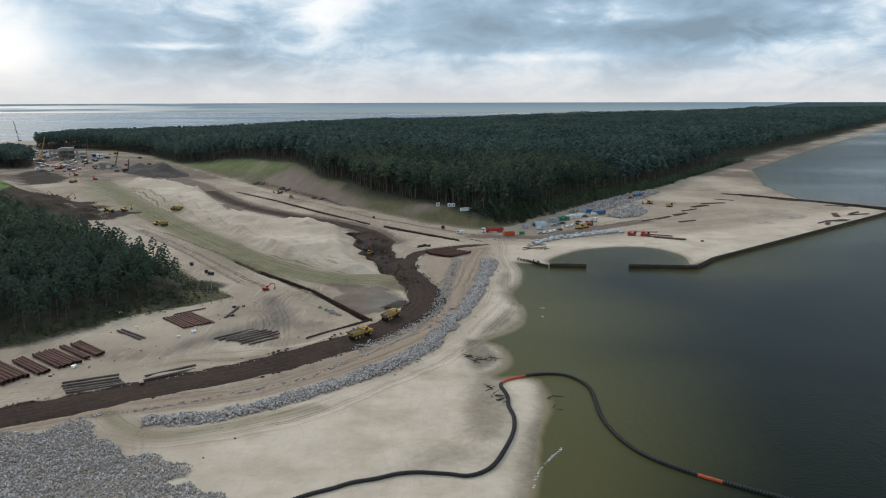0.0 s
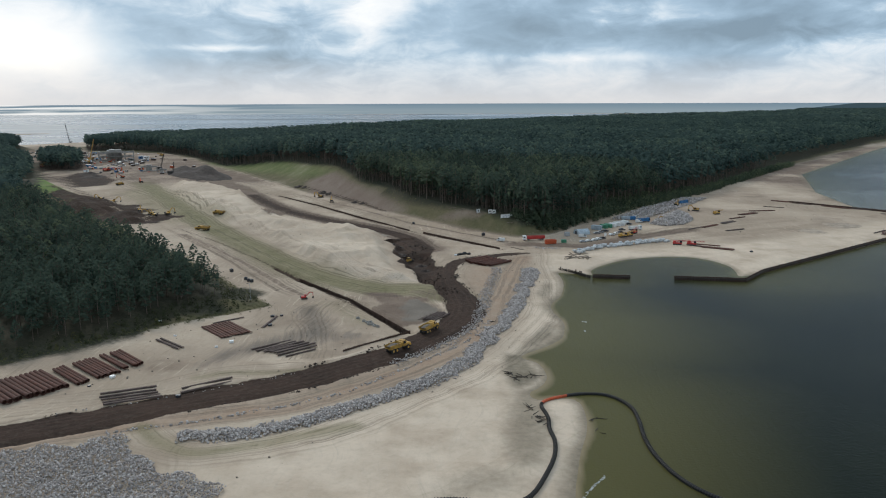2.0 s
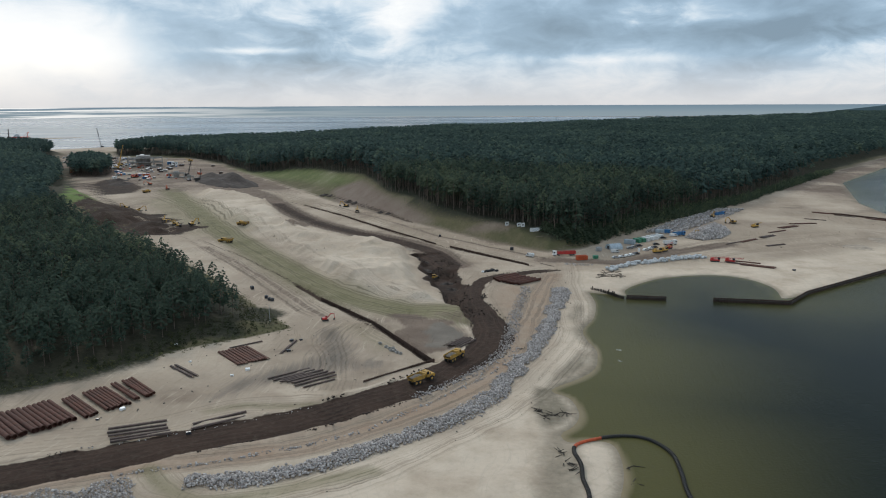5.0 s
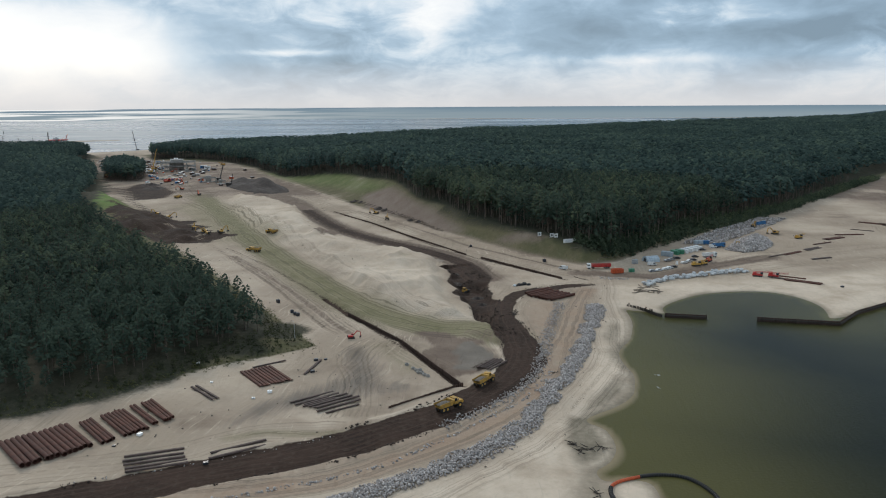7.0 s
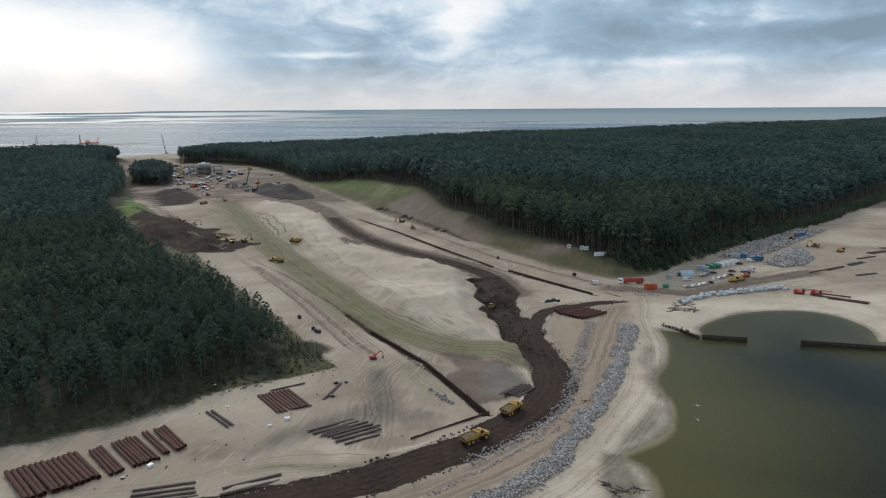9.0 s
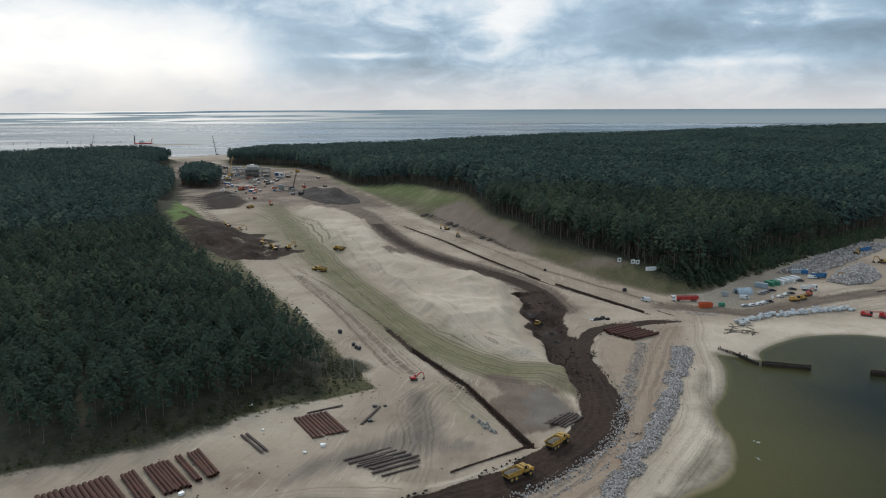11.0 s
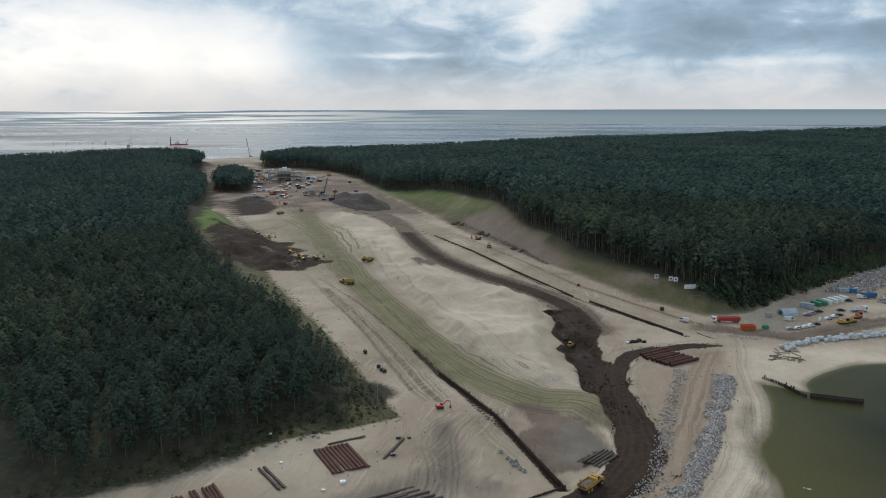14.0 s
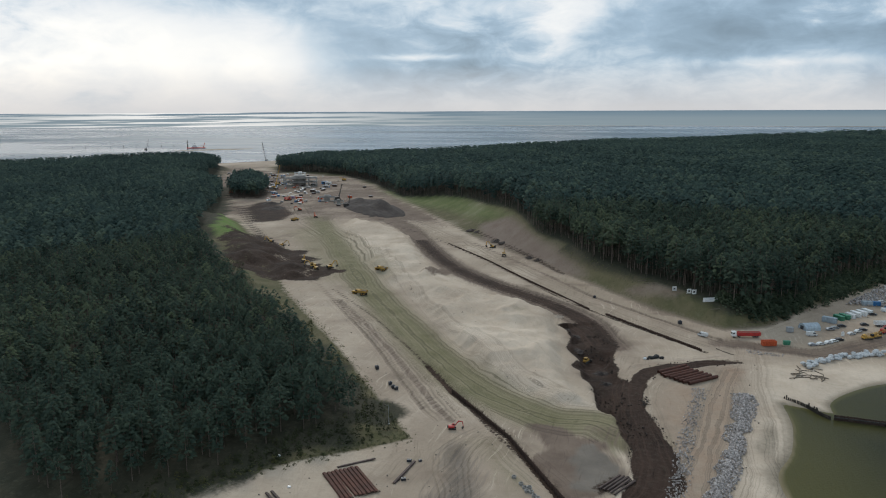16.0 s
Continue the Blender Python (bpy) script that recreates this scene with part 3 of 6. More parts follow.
masks = {
    "lane": lane, "rut": rut,
    "dark": np.maximum.reduce([1.1 * (1 - smooth(polyline_distance(X, Y, HAUL_ROAD)[0] + 2.2 * (value_noise(X, Y, 7) - 0.5) + 4.2 * smooth(Y, 326, 362), 6.6, 9.0)) * smooth(Y, 446, 428), 1.15 * smooth(signed(X, Y, PIT) + 4 * (value_noise(X, Y, 9) - 0.5), -2.5, 1.5), 0.78 * band(UPPER_ROAD[:14], 6.5, 4), 0.72 * band(UPPER_ROAD[13:30], 8, 7), 0.6 * band([(-190, 770), (-150, 710), (-104, 644), (-78, 602)], 3, 2.5), (0.5 + 0.55 * value_noise(X, Y, 9)) * smooth(signed(X, Y, CUT_BANK) + 7 + 20 * (value_noise(X, Y, 21) - 0.55) + 9 * (value_noise(X, Y, 7) - 0.5), -4, 6),
                               0.9 * area(FAR_DIG, 10), 0.62 * band([(-582, 966), (-495, 854), (-409, 742), (-341, 660)], 6, 6), 0.55 * area([(-520, 960), (-640, 1150), (-690, 1290), (-600, 1200), (-540, 1050)], 14),
                               0.85 * band(TRENCH_LEFT, 1.6, 1.0), 0.66 * band(LEFT_LINE, 1.1, 1.2), 0.75 * band(TRENCH_RIGHT, 1.2, 1.0), 0.62 * area([(-20, 312), (-16, 304), (-24, 296), (-27, 302)], 2)]),
    "brown": np.maximum.reduce([0.8 * band(LEFT_TRACK, 1.6, 2.2), 0.7 * band([(-232, 530), (-150, 424), (-96, 346)], 1.2, 2.0), 0.9 * band([(30, 462), (4, 486), (-50, 542), (-120, 640), (-170, 706)], 1.5, 2.4), 1.0 * band(UPPER_ROAD, 11, 6), 0.95 * smooth(signed(X, Y, DIG_SLOPE) + 8 * (value_noise(X, Y, 9) - 0.45), -4, 4), 0.9 * band(rounded([(20, 466), (44, 464), (64, 462), (100, 494), (140, 524)]), 7, 5), 0.5 * area(GREY_PATCH, 6),
                                0.8 * area([(-164, 602), (-172, 562), (-160, 560), (-150, 588)], 4), 0.55 * area([(-60, 600), (-130, 690), (-200, 800), (-170, 800), (-100, 680), (-50, 610)], 10), 1.0 * smooth(Y, 740, 860) * smooth(Y, 1520, 1350) * (rb_d < 0) * (lb_d < 0) * (0.1 + 0.7 * value_noise(X, Y, 55) + 0.65 * value_noise(X, Y, 17)), 0.5 * area([(-36, 346), (-22, 330), (-14, 316), (-12, 338), (-22, 352)], 4)]),
    "ash": np.maximum.reduce([0.62 * area(GREY_PATCH, 9), 0.9 * smooth(signed(X, Y, GREY_SLOPE) + 5 * (value_noise(X, Y, 6) - 0.5), -3, 3), 0.5 * band([(-84, 262), (-64, 270), (-50, 278)], 5, 4)]),
    "clay": np.maximum.reduce([0.78 * band(STONE_ROAD, 5.5, 3), 0.62 * area([(-6, 400), (8, 404), (6, 350), (0, 312), (-3, 335), (-10, 375)], 6), 0.5 * band([(-120, 182), (-60, 214), (-30, 240)], 5, 4)]),
    "olive": np.maximum.reduce([0.92 * band(GRASS_STRIP, 12, 8), 0.62 * band([(-330, 730), (-215, 560)], 24, 20), 0.7 * band(rounded([(-92, 194), (-85, 187), (-77, 181.5), (-70, 180.5), (-57, 186), (-35, 198)]), 2.8, 2.5), 0.55 * band([(-91, 232), (-81, 237), (-60, 238)], 2.5, 3), 0.4 * area([(-62, 330), (-40, 300), (-50, 290), (-70, 322)], 8)]),
    "pale": np.clip(0.10 + 0.45 * smooth(value_noise(X, Y, 40), 0.35, 0.8) + 0.6 * area(MOUND, 8) * (0.45 + 0.8 * value_noise(X, Y, 22)) + 0.95 * band(PALE_EDGE, 1.3, 1.2) + 0.6 * area([(-76, 250), (-70, 256), (-62, 253), (-58, 249), (-67, 242)], 3)
                    + 0.75 * area([(-120, 100), (-75, 172), (-50, 192), (-22, 213), (0, 240), (14, 290), (24, 360), (34, 440), (60, 440), (140, 460), (320, 580), (420, 1000), (330, 560), (140, 380), (60, 300), (40, 150)], 10), 0, 1),
    "bare": np.maximum.reduce([0.95 * area([(-184, 778), (-150, 760), (-104, 670), (-72, 615), (-60, 590), (-77, 600), (-116, 656), (-166, 718)], 8), 0.5 * smooth(rb_d, 8, 0) * (rb_d > 0), 0.7 * area([(-34, 556), (-10, 545), (6, 528), (-4, 525), (-30, 545)], 4)]),
    "grass": np.maximum(0.95 * smooth(rb_d, -1, 4) * (1 - 0.35 * smooth(value_noise(X, Y, 50), 0.5, 0.9)), 1.1 * smooth(lb_d, -2.0, 1.5)) * (1 - smooth(sea_d, 90, 20) * 0),
    "lush": np.maximum(area(KNOLL, 7), 0.5 * area(GREEN_SLOPE, 14)),
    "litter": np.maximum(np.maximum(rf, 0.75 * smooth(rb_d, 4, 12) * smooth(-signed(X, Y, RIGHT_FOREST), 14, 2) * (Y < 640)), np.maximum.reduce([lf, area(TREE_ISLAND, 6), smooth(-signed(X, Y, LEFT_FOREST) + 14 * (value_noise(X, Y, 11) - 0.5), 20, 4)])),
    "wet": np.maximum(np.clip(1 - smooth(sea_d, -1, 3 + 5 * value_noise(X, Y, 22)), 0, 1), np.maximum.reduce([0.72 * area([(11, 229), (18, 227), (19, 200), (15, 178), (8, 174), (6, 190), (8, 211)], 4), 0.95 * area([(8, 261), (14, 262), (19, 243), (16, 232), (10, 228), (7, 241)], 2.5), 0.75 * area([(31, 370), (25, 345), (28, 335), (33, 359)], 3), 0.8 * area([(29, 302), (21, 286), (13, 266), (20, 271), (27, 283)], 2.5), 0.6 * area([(-12, 158), (8, 166), (10, 178), (-4, 172)], 6)])),
}
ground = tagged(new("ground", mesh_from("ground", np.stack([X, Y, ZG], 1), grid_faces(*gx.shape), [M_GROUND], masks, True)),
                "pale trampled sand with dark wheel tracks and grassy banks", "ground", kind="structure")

wx, wy = np.meshgrid(stretched(-5, 70, 1.8, -400, 5000, 1.06), stretched(130, 440, 1.8, -1500, 5000, 1.05), indexing="ij")
wd = signed(wx.ravel(), wy.ravel(), SEA)
wmask = 0.62 * (1 - smooth(wd, 0, 42 + 55 * value_noise(wx.ravel(), wy.ravel(), 60))) * (1 - 0.5 * smooth(wy.ravel(), 300, 430)) + 0.38 * (1 - smooth(wd, 0, 1.5 + 3.5 * value_noise(wx.ravel(), wy.ravel(), 18)))
wf = grid_faces(*wx.shape)
wf = wf[wd[wf].max(1) > -12]
tagged(new("sea_water", mesh_from("sea_water", np.stack([wx.ravel(), wy.ravel(), np.full(wx.size, -1.0)], 1), wf, [M_SEA], {"shallow": wmask}, True)),
       "dark olive-green sea, calm and muddy near the beach", "water", kind="structure")
lx, ly = np.meshgrid(np.linspace(0, 1, 10), np.linspace(700, 5000, 16), indexing="ij")
lx = -6000 + lx * (5500 + 0.88 * np.maximum(ly - 1500, 0))
lz = np.full(lx.size, -0.9)
keep = grid_faces(*lx.shape)
tagged(new("lagoon_water", mesh_from("lagoon_water", np.stack([lx.ravel(), ly.ravel(), lz], 1), keep, [M_LAGOON], {"shallow": np.zeros(lx.size)}, True)),
       "wide silver-grey lagoon with bright reflections", "water", kind="structure")

# ---- forests ----


def pine_template(rs, tall, clumps, radius, crown_from, sides, size):
    """One Scots pine as triangles: a tapered trunk with a bend, and a crown of many small upturned needle clumps. Returns crown and trunk arrays."""
    v, f = [], []
    lean, wob = rs.rand() * 6.283, 0.9 * rs.rand()
    lop = rs.rand() * 6.283
    for i in range(clumps):
        k = ((i + rs.rand()) / clumps) ** 0.85
        ang = i * 2.4 + rs.rand() * 1.6
        full = math.sin(math.pi * (0.16 + 0.80 * k)) ** 0.75 * (1 + 0.28 * math.cos(ang - lop))
        rr = radius * full * (0.35 + 0.75 * math.sqrt(rs.rand()))
        c, s = math.cos(ang), math.sin(ang)
        x, y = rr * c + wob * k * math.cos(lean), rr * s + wob * k * math.sin(lean)
        z = tall * (crown_from + (1 - crown_from) * (0.04 + 0.9 * k)) - 0.22 * rr + 0.5 * (rs.rand() - 0.5)
        w = size * (0.65 + 0.7 * rs.rand()) * (1 - 0.35 * k)
        base = len(v)
        for q in range(sides):
            a = 6.283 * (q + 0.7 * rs.rand()) / sides
            e = w * (0.6 + 0.75 * rs.rand())
            ox, oy = e * math.cos(a), e * math.sin(a)
            v.append((x + ox, y + oy, z - 0.35 * w * rs.rand() - 0.3 * (ox * c + oy * s)))
        v.append((x + 0.15 * w * c, y + 0.15 * w * s, z + w * (0.35 + 0.35 * rs.rand())))
        f += [(base + q, base + (q + 1) % sides, base + sides) for q in range(sides)]
    base = len(v)
    tx, ty = wob * math.cos(lean), wob * math.sin(lean)
    v += [(tx + 0.7 * size * math.cos(q), ty + 0.7 * size * math.sin(q), tall * 0.965 - 0.5 * rs.rand()) for q in (0.3, 1.6, 2.8, 4.1, 5.3)] + [(tx, ty, tall)]
    f += [(base + q, base + (q + 1) % 5, base + 5) for q in range(5)]
    tv, tf = [], []
    rings = ((0, 0.22, 0), (tall * 0.5, 0.15, 0.4), (tall * 0.92, 0.05, 0.95))
    for zz, r, k in rings:
        tv += [(r * math.cos(q) + tx * k, r * math.sin(q) + ty * k, zz) for q in (0, 1.57, 3.14, 4.71)]
    for ring in range(2):
        for q in range(4):
            a, b = ring * 4 + q, ring * 4 + (q + 1) % 4
            tf += [(a, b, b + 4), (a, b + 4, a + 4)]
    return np.array(v), np.array(f), np.array(tv), np.array(tf)


def scattered(poly, step, seed, box):
    """Points in a polygon on a shaken grid."""
    rs = np.random.RandomState(seed)
    x, y = np.meshgrid(np.arange(box[0], box[2], step), np.arange(box[1], box[3], step), indexing="ij")
    x = x.ravel() + (rs.rand(x.size) - 0.5) * step * 0.95
    y = y.ravel() + (rs.rand(y.size) - 0.5) * step * 0.95
    ok = inside(x, y, poly)
    return x[ok], y[ok]


def along_band(pts, half, density, seed, taper=True):
    """Chance points in a strip along a line, thicker towards its middle."""
    rs = np.random.RandomState(seed)
    lens = np.array([math.dist(a, b) for a, b in zip(pts, pts[1:])])
    n = int(lens.sum() * 2 * half * density)
    seg = rs.choice(len(lens), n, p=lens / lens.sum())
    t, off = rs.rand(n), (rs.rand(n) + rs.rand(n) - 1) * half * 1.15 if taper else (rs.rand(n) * 2 - 1) * half
    P = np.array(pts)
    d = (P[1:] - P[:-1]) / lens[:, None]
    x = P[seg, 0] + t * (P[seg + 1, 0] - P[seg, 0]) - d[seg, 1] * off
    y = P[seg, 1] + t * (P[seg + 1, 1] - P[seg, 1]) + d[seg, 0] * off
    return x, y, 1 - np.abs(off) / half


def planted(x, y, templates, seed, lo, hi, trunks=True):
    """Many trees as joined arrays: crown and trunk vertices, faces and a tint for each tree."""
    rs = np.random.RandomState(seed)
    z = height(x, y) - 0.3
    pick = rs.randint(len(templates), size=len(x))
    size = lo + (hi - lo) * np.clip(0.55 * rs.rand(len(x)) + 0.45 * value_noise(x, y, 40), 0, 1)
    size = np.where(rs.rand(len(x)) < 0.22, size * (0.5 + 0.3 * rs.rand(len(x))), size)
    turn, tint = rs.rand(len(x)) * 6.283, np.clip(0.5 + 0.5 * (value_noise(x + 300, y, 60) - 0.5) + 0.25 * rs.randn(len(x)), 0, 1)
    out = []
    for part_no in (0, 2) if trunks else (0,):
        vs, fs, ts, base = [], [], [], 0
        for k, tpl in enumerate(templates):
            sel = np.nonzero(pick == k)[0]
            tv, tf = tpl[part_no], tpl[part_no + 1]
            c, s = np.cos(turn[sel])[:, None], np.sin(turn[sel])[:, None]
            g = size[sel][:, None]
            wide = g * (0.9 + 0.25 * rs.rand(len(sel))[:, None])
            vx = (tv[:, 0] * c - tv[:, 1] * s) * wide + x[sel][:, None]
            vy = (tv[:, 0] * s + tv[:, 1] * c) * wide + y[sel][:, None]
            vz = tv[:, 2] * g + z[sel][:, None]
            vs.append(np.stack([vx, vy, vz], -1).reshape(-1, 3))
            fs.append((tf[None] + (base + np.arange(len(sel)) * len(tv))[:, None, None]).reshape(-1, 3))
            ts.append(np.repeat(tint[sel], len(tv)))
            base += len(sel) * len(tv)
        out.append((np.concatenate(vs), np.concatenate(fs), np.concatenate(ts)))
    return out


def wood(name, label, x, y, templates, seed, lo, hi, mat, trunks=True):
    made = planted(x, y, templates, seed, lo, hi, trunks)
    top = new(name)
    tagged(top, label, "forest", kind="stuff")
    for pname, (v, f, t), m in zip(("crowns", "trunks"), made, (mat, M_BARK)):
        ob = new(pname, mesh_from(pname, v, f, [m], {"tint": t}))
        ob.parent = top
        ob["kind"] = "stuff"
    return top


rs = np.random.RandomState(11)
T_FINE = [pine_template(rs, 21, 62, 3.3 + 1.2 * rs.rand(), (0.34, 0.16, 0.42, 0.28, 0.5, 0.22)[k], 5, 1.12) for k in range(6)]
T_NEAR = [pine_template(rs, 21.5, 34, 3.0 + 1.1 * rs.rand(), (0.44, 0.50, 0.38, 0.55, 0.46, 0.28)[k], 4, 1.3) for k in range(6)]
T_MID = [pine_template(rs, 22, 16, 3.0 + 0.8 * rs.rand(), 0.5, 4, 1.9) for _ in range(5)]
T_FAR = [pine_template(rs, 23, 8, 4.2, 0.55, 4, 2.8) for _ in range(4)]
EYE = (-20.0, 120.0)


def ring(xy, near, far):
    d = np.hypot(xy[0] - EYE[0], xy[1] - EYE[1])
    ok = (d >= near) & (d < far)
    return xy[0][ok], xy[1][ok]


def in_view(xy, left=0.0, right=0.0):
    """Leaves out what lies far behind the route."""
    a = np.degrees(np.arctan2(xy[0] - EYE[0], xy[1] - EYE[1]))
    ok = (a > -53) & (a < 42)
    return xy[0][ok], xy[1][ok]


lx_, ly_ = in_view(scattered(LEFT_FOREST, 5.9, 21, (-760, 60, -90, 1000)))
near_l = ring((lx_, ly_), 0, 330)
order = np.argsort(np.hypot(near_l[0] + 20, near_l[1] - 120))
first, rest = order[:300], order[300:]
wood("pine_wood", "dense dark green pine wood beside the cut", near_l[0][rest], near_l[1][rest], T_FINE, 31, 0.62, 0.98, M_PINE)
wood("pine_wood", "dark green pine wood running back to the lagoon", *ring((lx_, ly_), 330, 560), T_NEAR, 32, 0.72, 1.02, M_PINE)
wood("pine_wood", "dark green pine wood far behind the cut", *ring(in_view(scattered(LEFT_FOREST, 6.4, 22, (-1300, 300, -150, 1550))), 560, 1700), T_MID, 33, 0.8, 1.08, M_HAZYPINE, False)
wood("pine_wood", "isolated clump of dark pines in the far dig", *scattered(TREE_ISLAND, 7.2, 27, (-710, 950, -520, 1200)), T_NEAR, 38, 0.75, 1.0, M_HAZYPINE)
rx_, ry_ = in_view(scattered(RIGHT_FOREST, 5.4, 23, (-300, 500, 420, 1000)))
wood("pine_wood", "dense pine wood with bare trunks along its edge", *ring((rx_, ry_), 0, 600), T_NEAR, 34, 0.9, 1.25, M_PINE)
mx_, my_ = in_view(scattered(RIGHT_FOREST, 6.2, 24, (-800, 500, 800, 1720)))
edge_of = (np.hypot(mx_ - EYE[0], my_ - EYE[1]) < 960) | ((mx_ < -250) & (signed(mx_, my_, RIGHT_FOREST) < 45))
wood("pine_wood", "dark green pine wood on the dunes", *ring((mx_[edge_of], my_[edge_of]), 600, 1900), T_MID, 35, 0.95, 1.28, M_HAZYPINE)
fx_, fy_ = in_view(scattered(RIGHT_FOREST, 9.3, 25, (-800, 800, 1700, 2900)))
deep = (fx_ > -250) | (signed(fx_, fy_, RIGHT_FOREST) >= 45)
wood("pine_wood", "unbroken pine canopy along the spit", *ring((fx_[deep], fy_[deep]), 960, 2500), T_FAR, 36, 0.95, 1.25, M_HAZYPINE, False)
wood("pine_wood", "hazy pine canopy far along the spit", *ring(in_view(scattered(RIGHT_FOREST, 22, 26, (-400, 1900, 3400, 4900))), 2500, 6000), [tuple(a * (2.4, 2.4, 1) if a.shape[1:] == (3,) and a.dtype.kind == "f" else a for a in t) for t in T_FAR], 37, 1.0, 1.25, M_HAZYPINE, False)


# thicket along the beach side of the wood, and undergrowth in front of the near wood
T_BUSH = [pine_template(rs, 8, 15, 2.9, 0.06, 4, 1.35) for _ in range(4)]
bx1, by1, _ = along_band([(20, 514), (34, 506), (44, 512), (100, 597), (206, 737), (412, 1053)], 7.0, 0.13, 71)
bx2, by2, _ = along_band([(26, 510), (40, 514), (98, 604), (204, 744)], 6.0, 0.16, 72)
wood("thicket", "dark green bushes packed along the wood's beach side", np.concatenate([bx1, bx2]), np.concatenate([by1, by2]), T_BUSH, 73, 0.4, 0.95, M_THICKET, False)
ux, uy = scattered(LEFT_BANK, 3.0, 74, (-320, 90, -85, 560))
away = -signed(ux, uy, LEFT_FOREST)
ok_ = (away > -2) & (away + 16 * (value_noise(ux, uy, 13) - 0.5) < 15)
wood("undergrowth", "low dark bushes and saplings before the pine wood", ux[ok_], uy[ok_], T_BUSH, 75, 0.10, 0.42, M_UNDER, False)


def pine_tree(template):
    """A single pine near the route: crown and trunk."""
    v, f, tv, tf = template
    top = new("pine_tree")
    for nm, a, b, m in (("crown", v, f, M_PINE), ("trunk", tv, tf, M_BARK)):
        ob = new(nm, mesh_from(nm, a, b, [m], {"tint": np.full(len(a), 0.5)}))
        ob.parent = top
    return tagged(top, "tall dark green pine at the wood's edge", "tree", "pines at the beach edge")


kinds = [pine_tree(t) for t in T_FINE]
rs = np.random.RandomState(41)
hz = height(near_l[0][first], near_l[1][first]) - 0.3
for n, (px, py, pz) in enumerate(zip(near_l[0][first], near_l[1][first], hz)):
    m = pose(float(px), float(py), float(pz), 0, 0, rs.rand() * 360) @ Matrix.Diagonal([0.5 + 0.45 * rs.rand()] * 3 + [1])
    if n < len(kinds):
        kinds[n].matrix_basis = m
    else:
        made = copy_thing(kinds[n % len(kinds)], m)
        made.matrix_basis = m

# ---- things: helpers ----


def gz(x, y):
    return float(height(np.array([float(x)]), np.array([float(y)]))[0])


def part(name, bm, mat, parent, label=""):
    """Links a bmesh as one mesh object under a thing or a part."""
    me = bpy.data.meshes.new(name)
    bm.to_mesh(me)
    bm.free()
    me.materials.append(mat)
    ob = new(name, me)
    ob.parent = parent
    if label:
        ob["label"] = label
    return ob


def box(bm, x0, y0, z0, x1, y1, z1, bevel=0.0, taper=(1, 1)):
    """A box between two corners; taper narrows its top in x and y."""
    cx, cy = (x0 + x1) / 2, (y0 + y1) / 2
    r = bmesh.ops.create_cube(bm, size=1)
    for v in r["verts"]:
        k = taper if v.co.z > 0 else (1, 1)
        v.co = Vector((cx + v.co.x * (x1 - x0) * k[0], cy + v.co.y * (y1 - y0) * k[1], z0 + (v.co.z + 0.5) * (z1 - z0)))
    if bevel:
        edges = list({e for v in r["verts"] for e in v.link_edges})
        bmesh.ops.bevel(bm, geom=edges, offset=bevel, segments=1, affect="EDGES")


def rod(bm, a, b, r, n=8, r2=None):
    """A capped cylinder from a to b."""
    a, b = Vector(a), Vector(b)
    d = b - a
    m = Matrix.Translation((a + b) / 2) @ d.to_track_quat("Z", "Y").to_matrix().to_4x4()
    bmesh.ops.create_cone(bm, cap_ends=True, segments=n, radius1=r, radius2=r if r2 is None else r2, depth=d.length, matrix=m)


def prism(bm, profile, y0, y1):
    """A solid from a side profile in x and z."""
    a = [bm.verts.new((x, y0, z)) for x, z in profile]
    b = [bm.verts.new((x, y1, z)) for x, z in profile]
    bm.faces.new(a[::-1]), bm.faces.new(b)
    n = len(profile)
    for i in range(n):
        bm.faces.new((a[i], a[(i + 1) % n], b[(i + 1) % n], b[i]))
    bmesh.ops.recalc_face_normals(bm, faces=bm.faces)


def made(*calls):
    bm = bmesh.new()
    for fn, *args in calls:
        kw = args.pop() if args and isinstance(args[-1], dict) else {}
        fn(bm, *args, **kw)
    return bm


def wheel(parent, x, y, z, r, w, tyre_mat, rim_mat):
    t = part("wheel", made((rod, (x, y - w / 2, z), (x, y + w / 2, z), r, 14)), tyre_mat, parent)
    part("rim", made((rod, (x, y - w / 2 - 0.02, z), (x, y + w / 2 + 0.02, z), r * 0.5, 10)), rim_mat, t)
    return t


def stand(ob, x, y, turn, lift=0.0, scale=1.0):
    m = pose(x, y, gz(x, y) + lift, 0, 0, turn) @ Matrix.Diagonal((scale, scale, scale, 1))
    ob.matrix_basis = m
    return ob


def again(ob, x, y, turn, lift=0.0, scale=1.0):
    c = copy_thing(ob, Matrix.Identity(4))
    return stand(c, x, y, turn, lift, scale)


M_YELLOW = plain("machine_yellow", (0.55, 0.30, 0.035), 0.6, 0, 0.4, 1.2, (0.28, 0.18, 0.07))
M_ORANGE = plain("orange_paint", (0.65, 0.11, 0.03), 0.55, 0, 0.25, 1.0)
M_RED = plain("red_paint", (0.50, 0.035, 0.03), 0.5, 0, 0.25, 1.0)
M_WHITE = plain("white_paint", (0.78, 0.79, 0.78), 0.4, 0, 0.12, 1.0)
M_SILVER = plain("silver_paint", (0.42, 0.44, 0.46), 0.35, 0.3, 0.15, 1.0)
M_DARKPAINT = plain("dark_paint", (0.035, 0.04, 0.05), 0.35, 0, 0.2, 1.0)
M_GREEN = plain("green_paint", (0.05, 0.24, 0.14), 0.55, 0, 0.25, 1.0)
M_BLUE = plain("blue_paint", (0.03, 0.16, 0.36), 0.5, 0, 0.25, 1.0)
M_TENT = plain("grey_blue_sheet", (0.40, 0.47, 0.52), 0.5, 0, 0.2, 0.7)
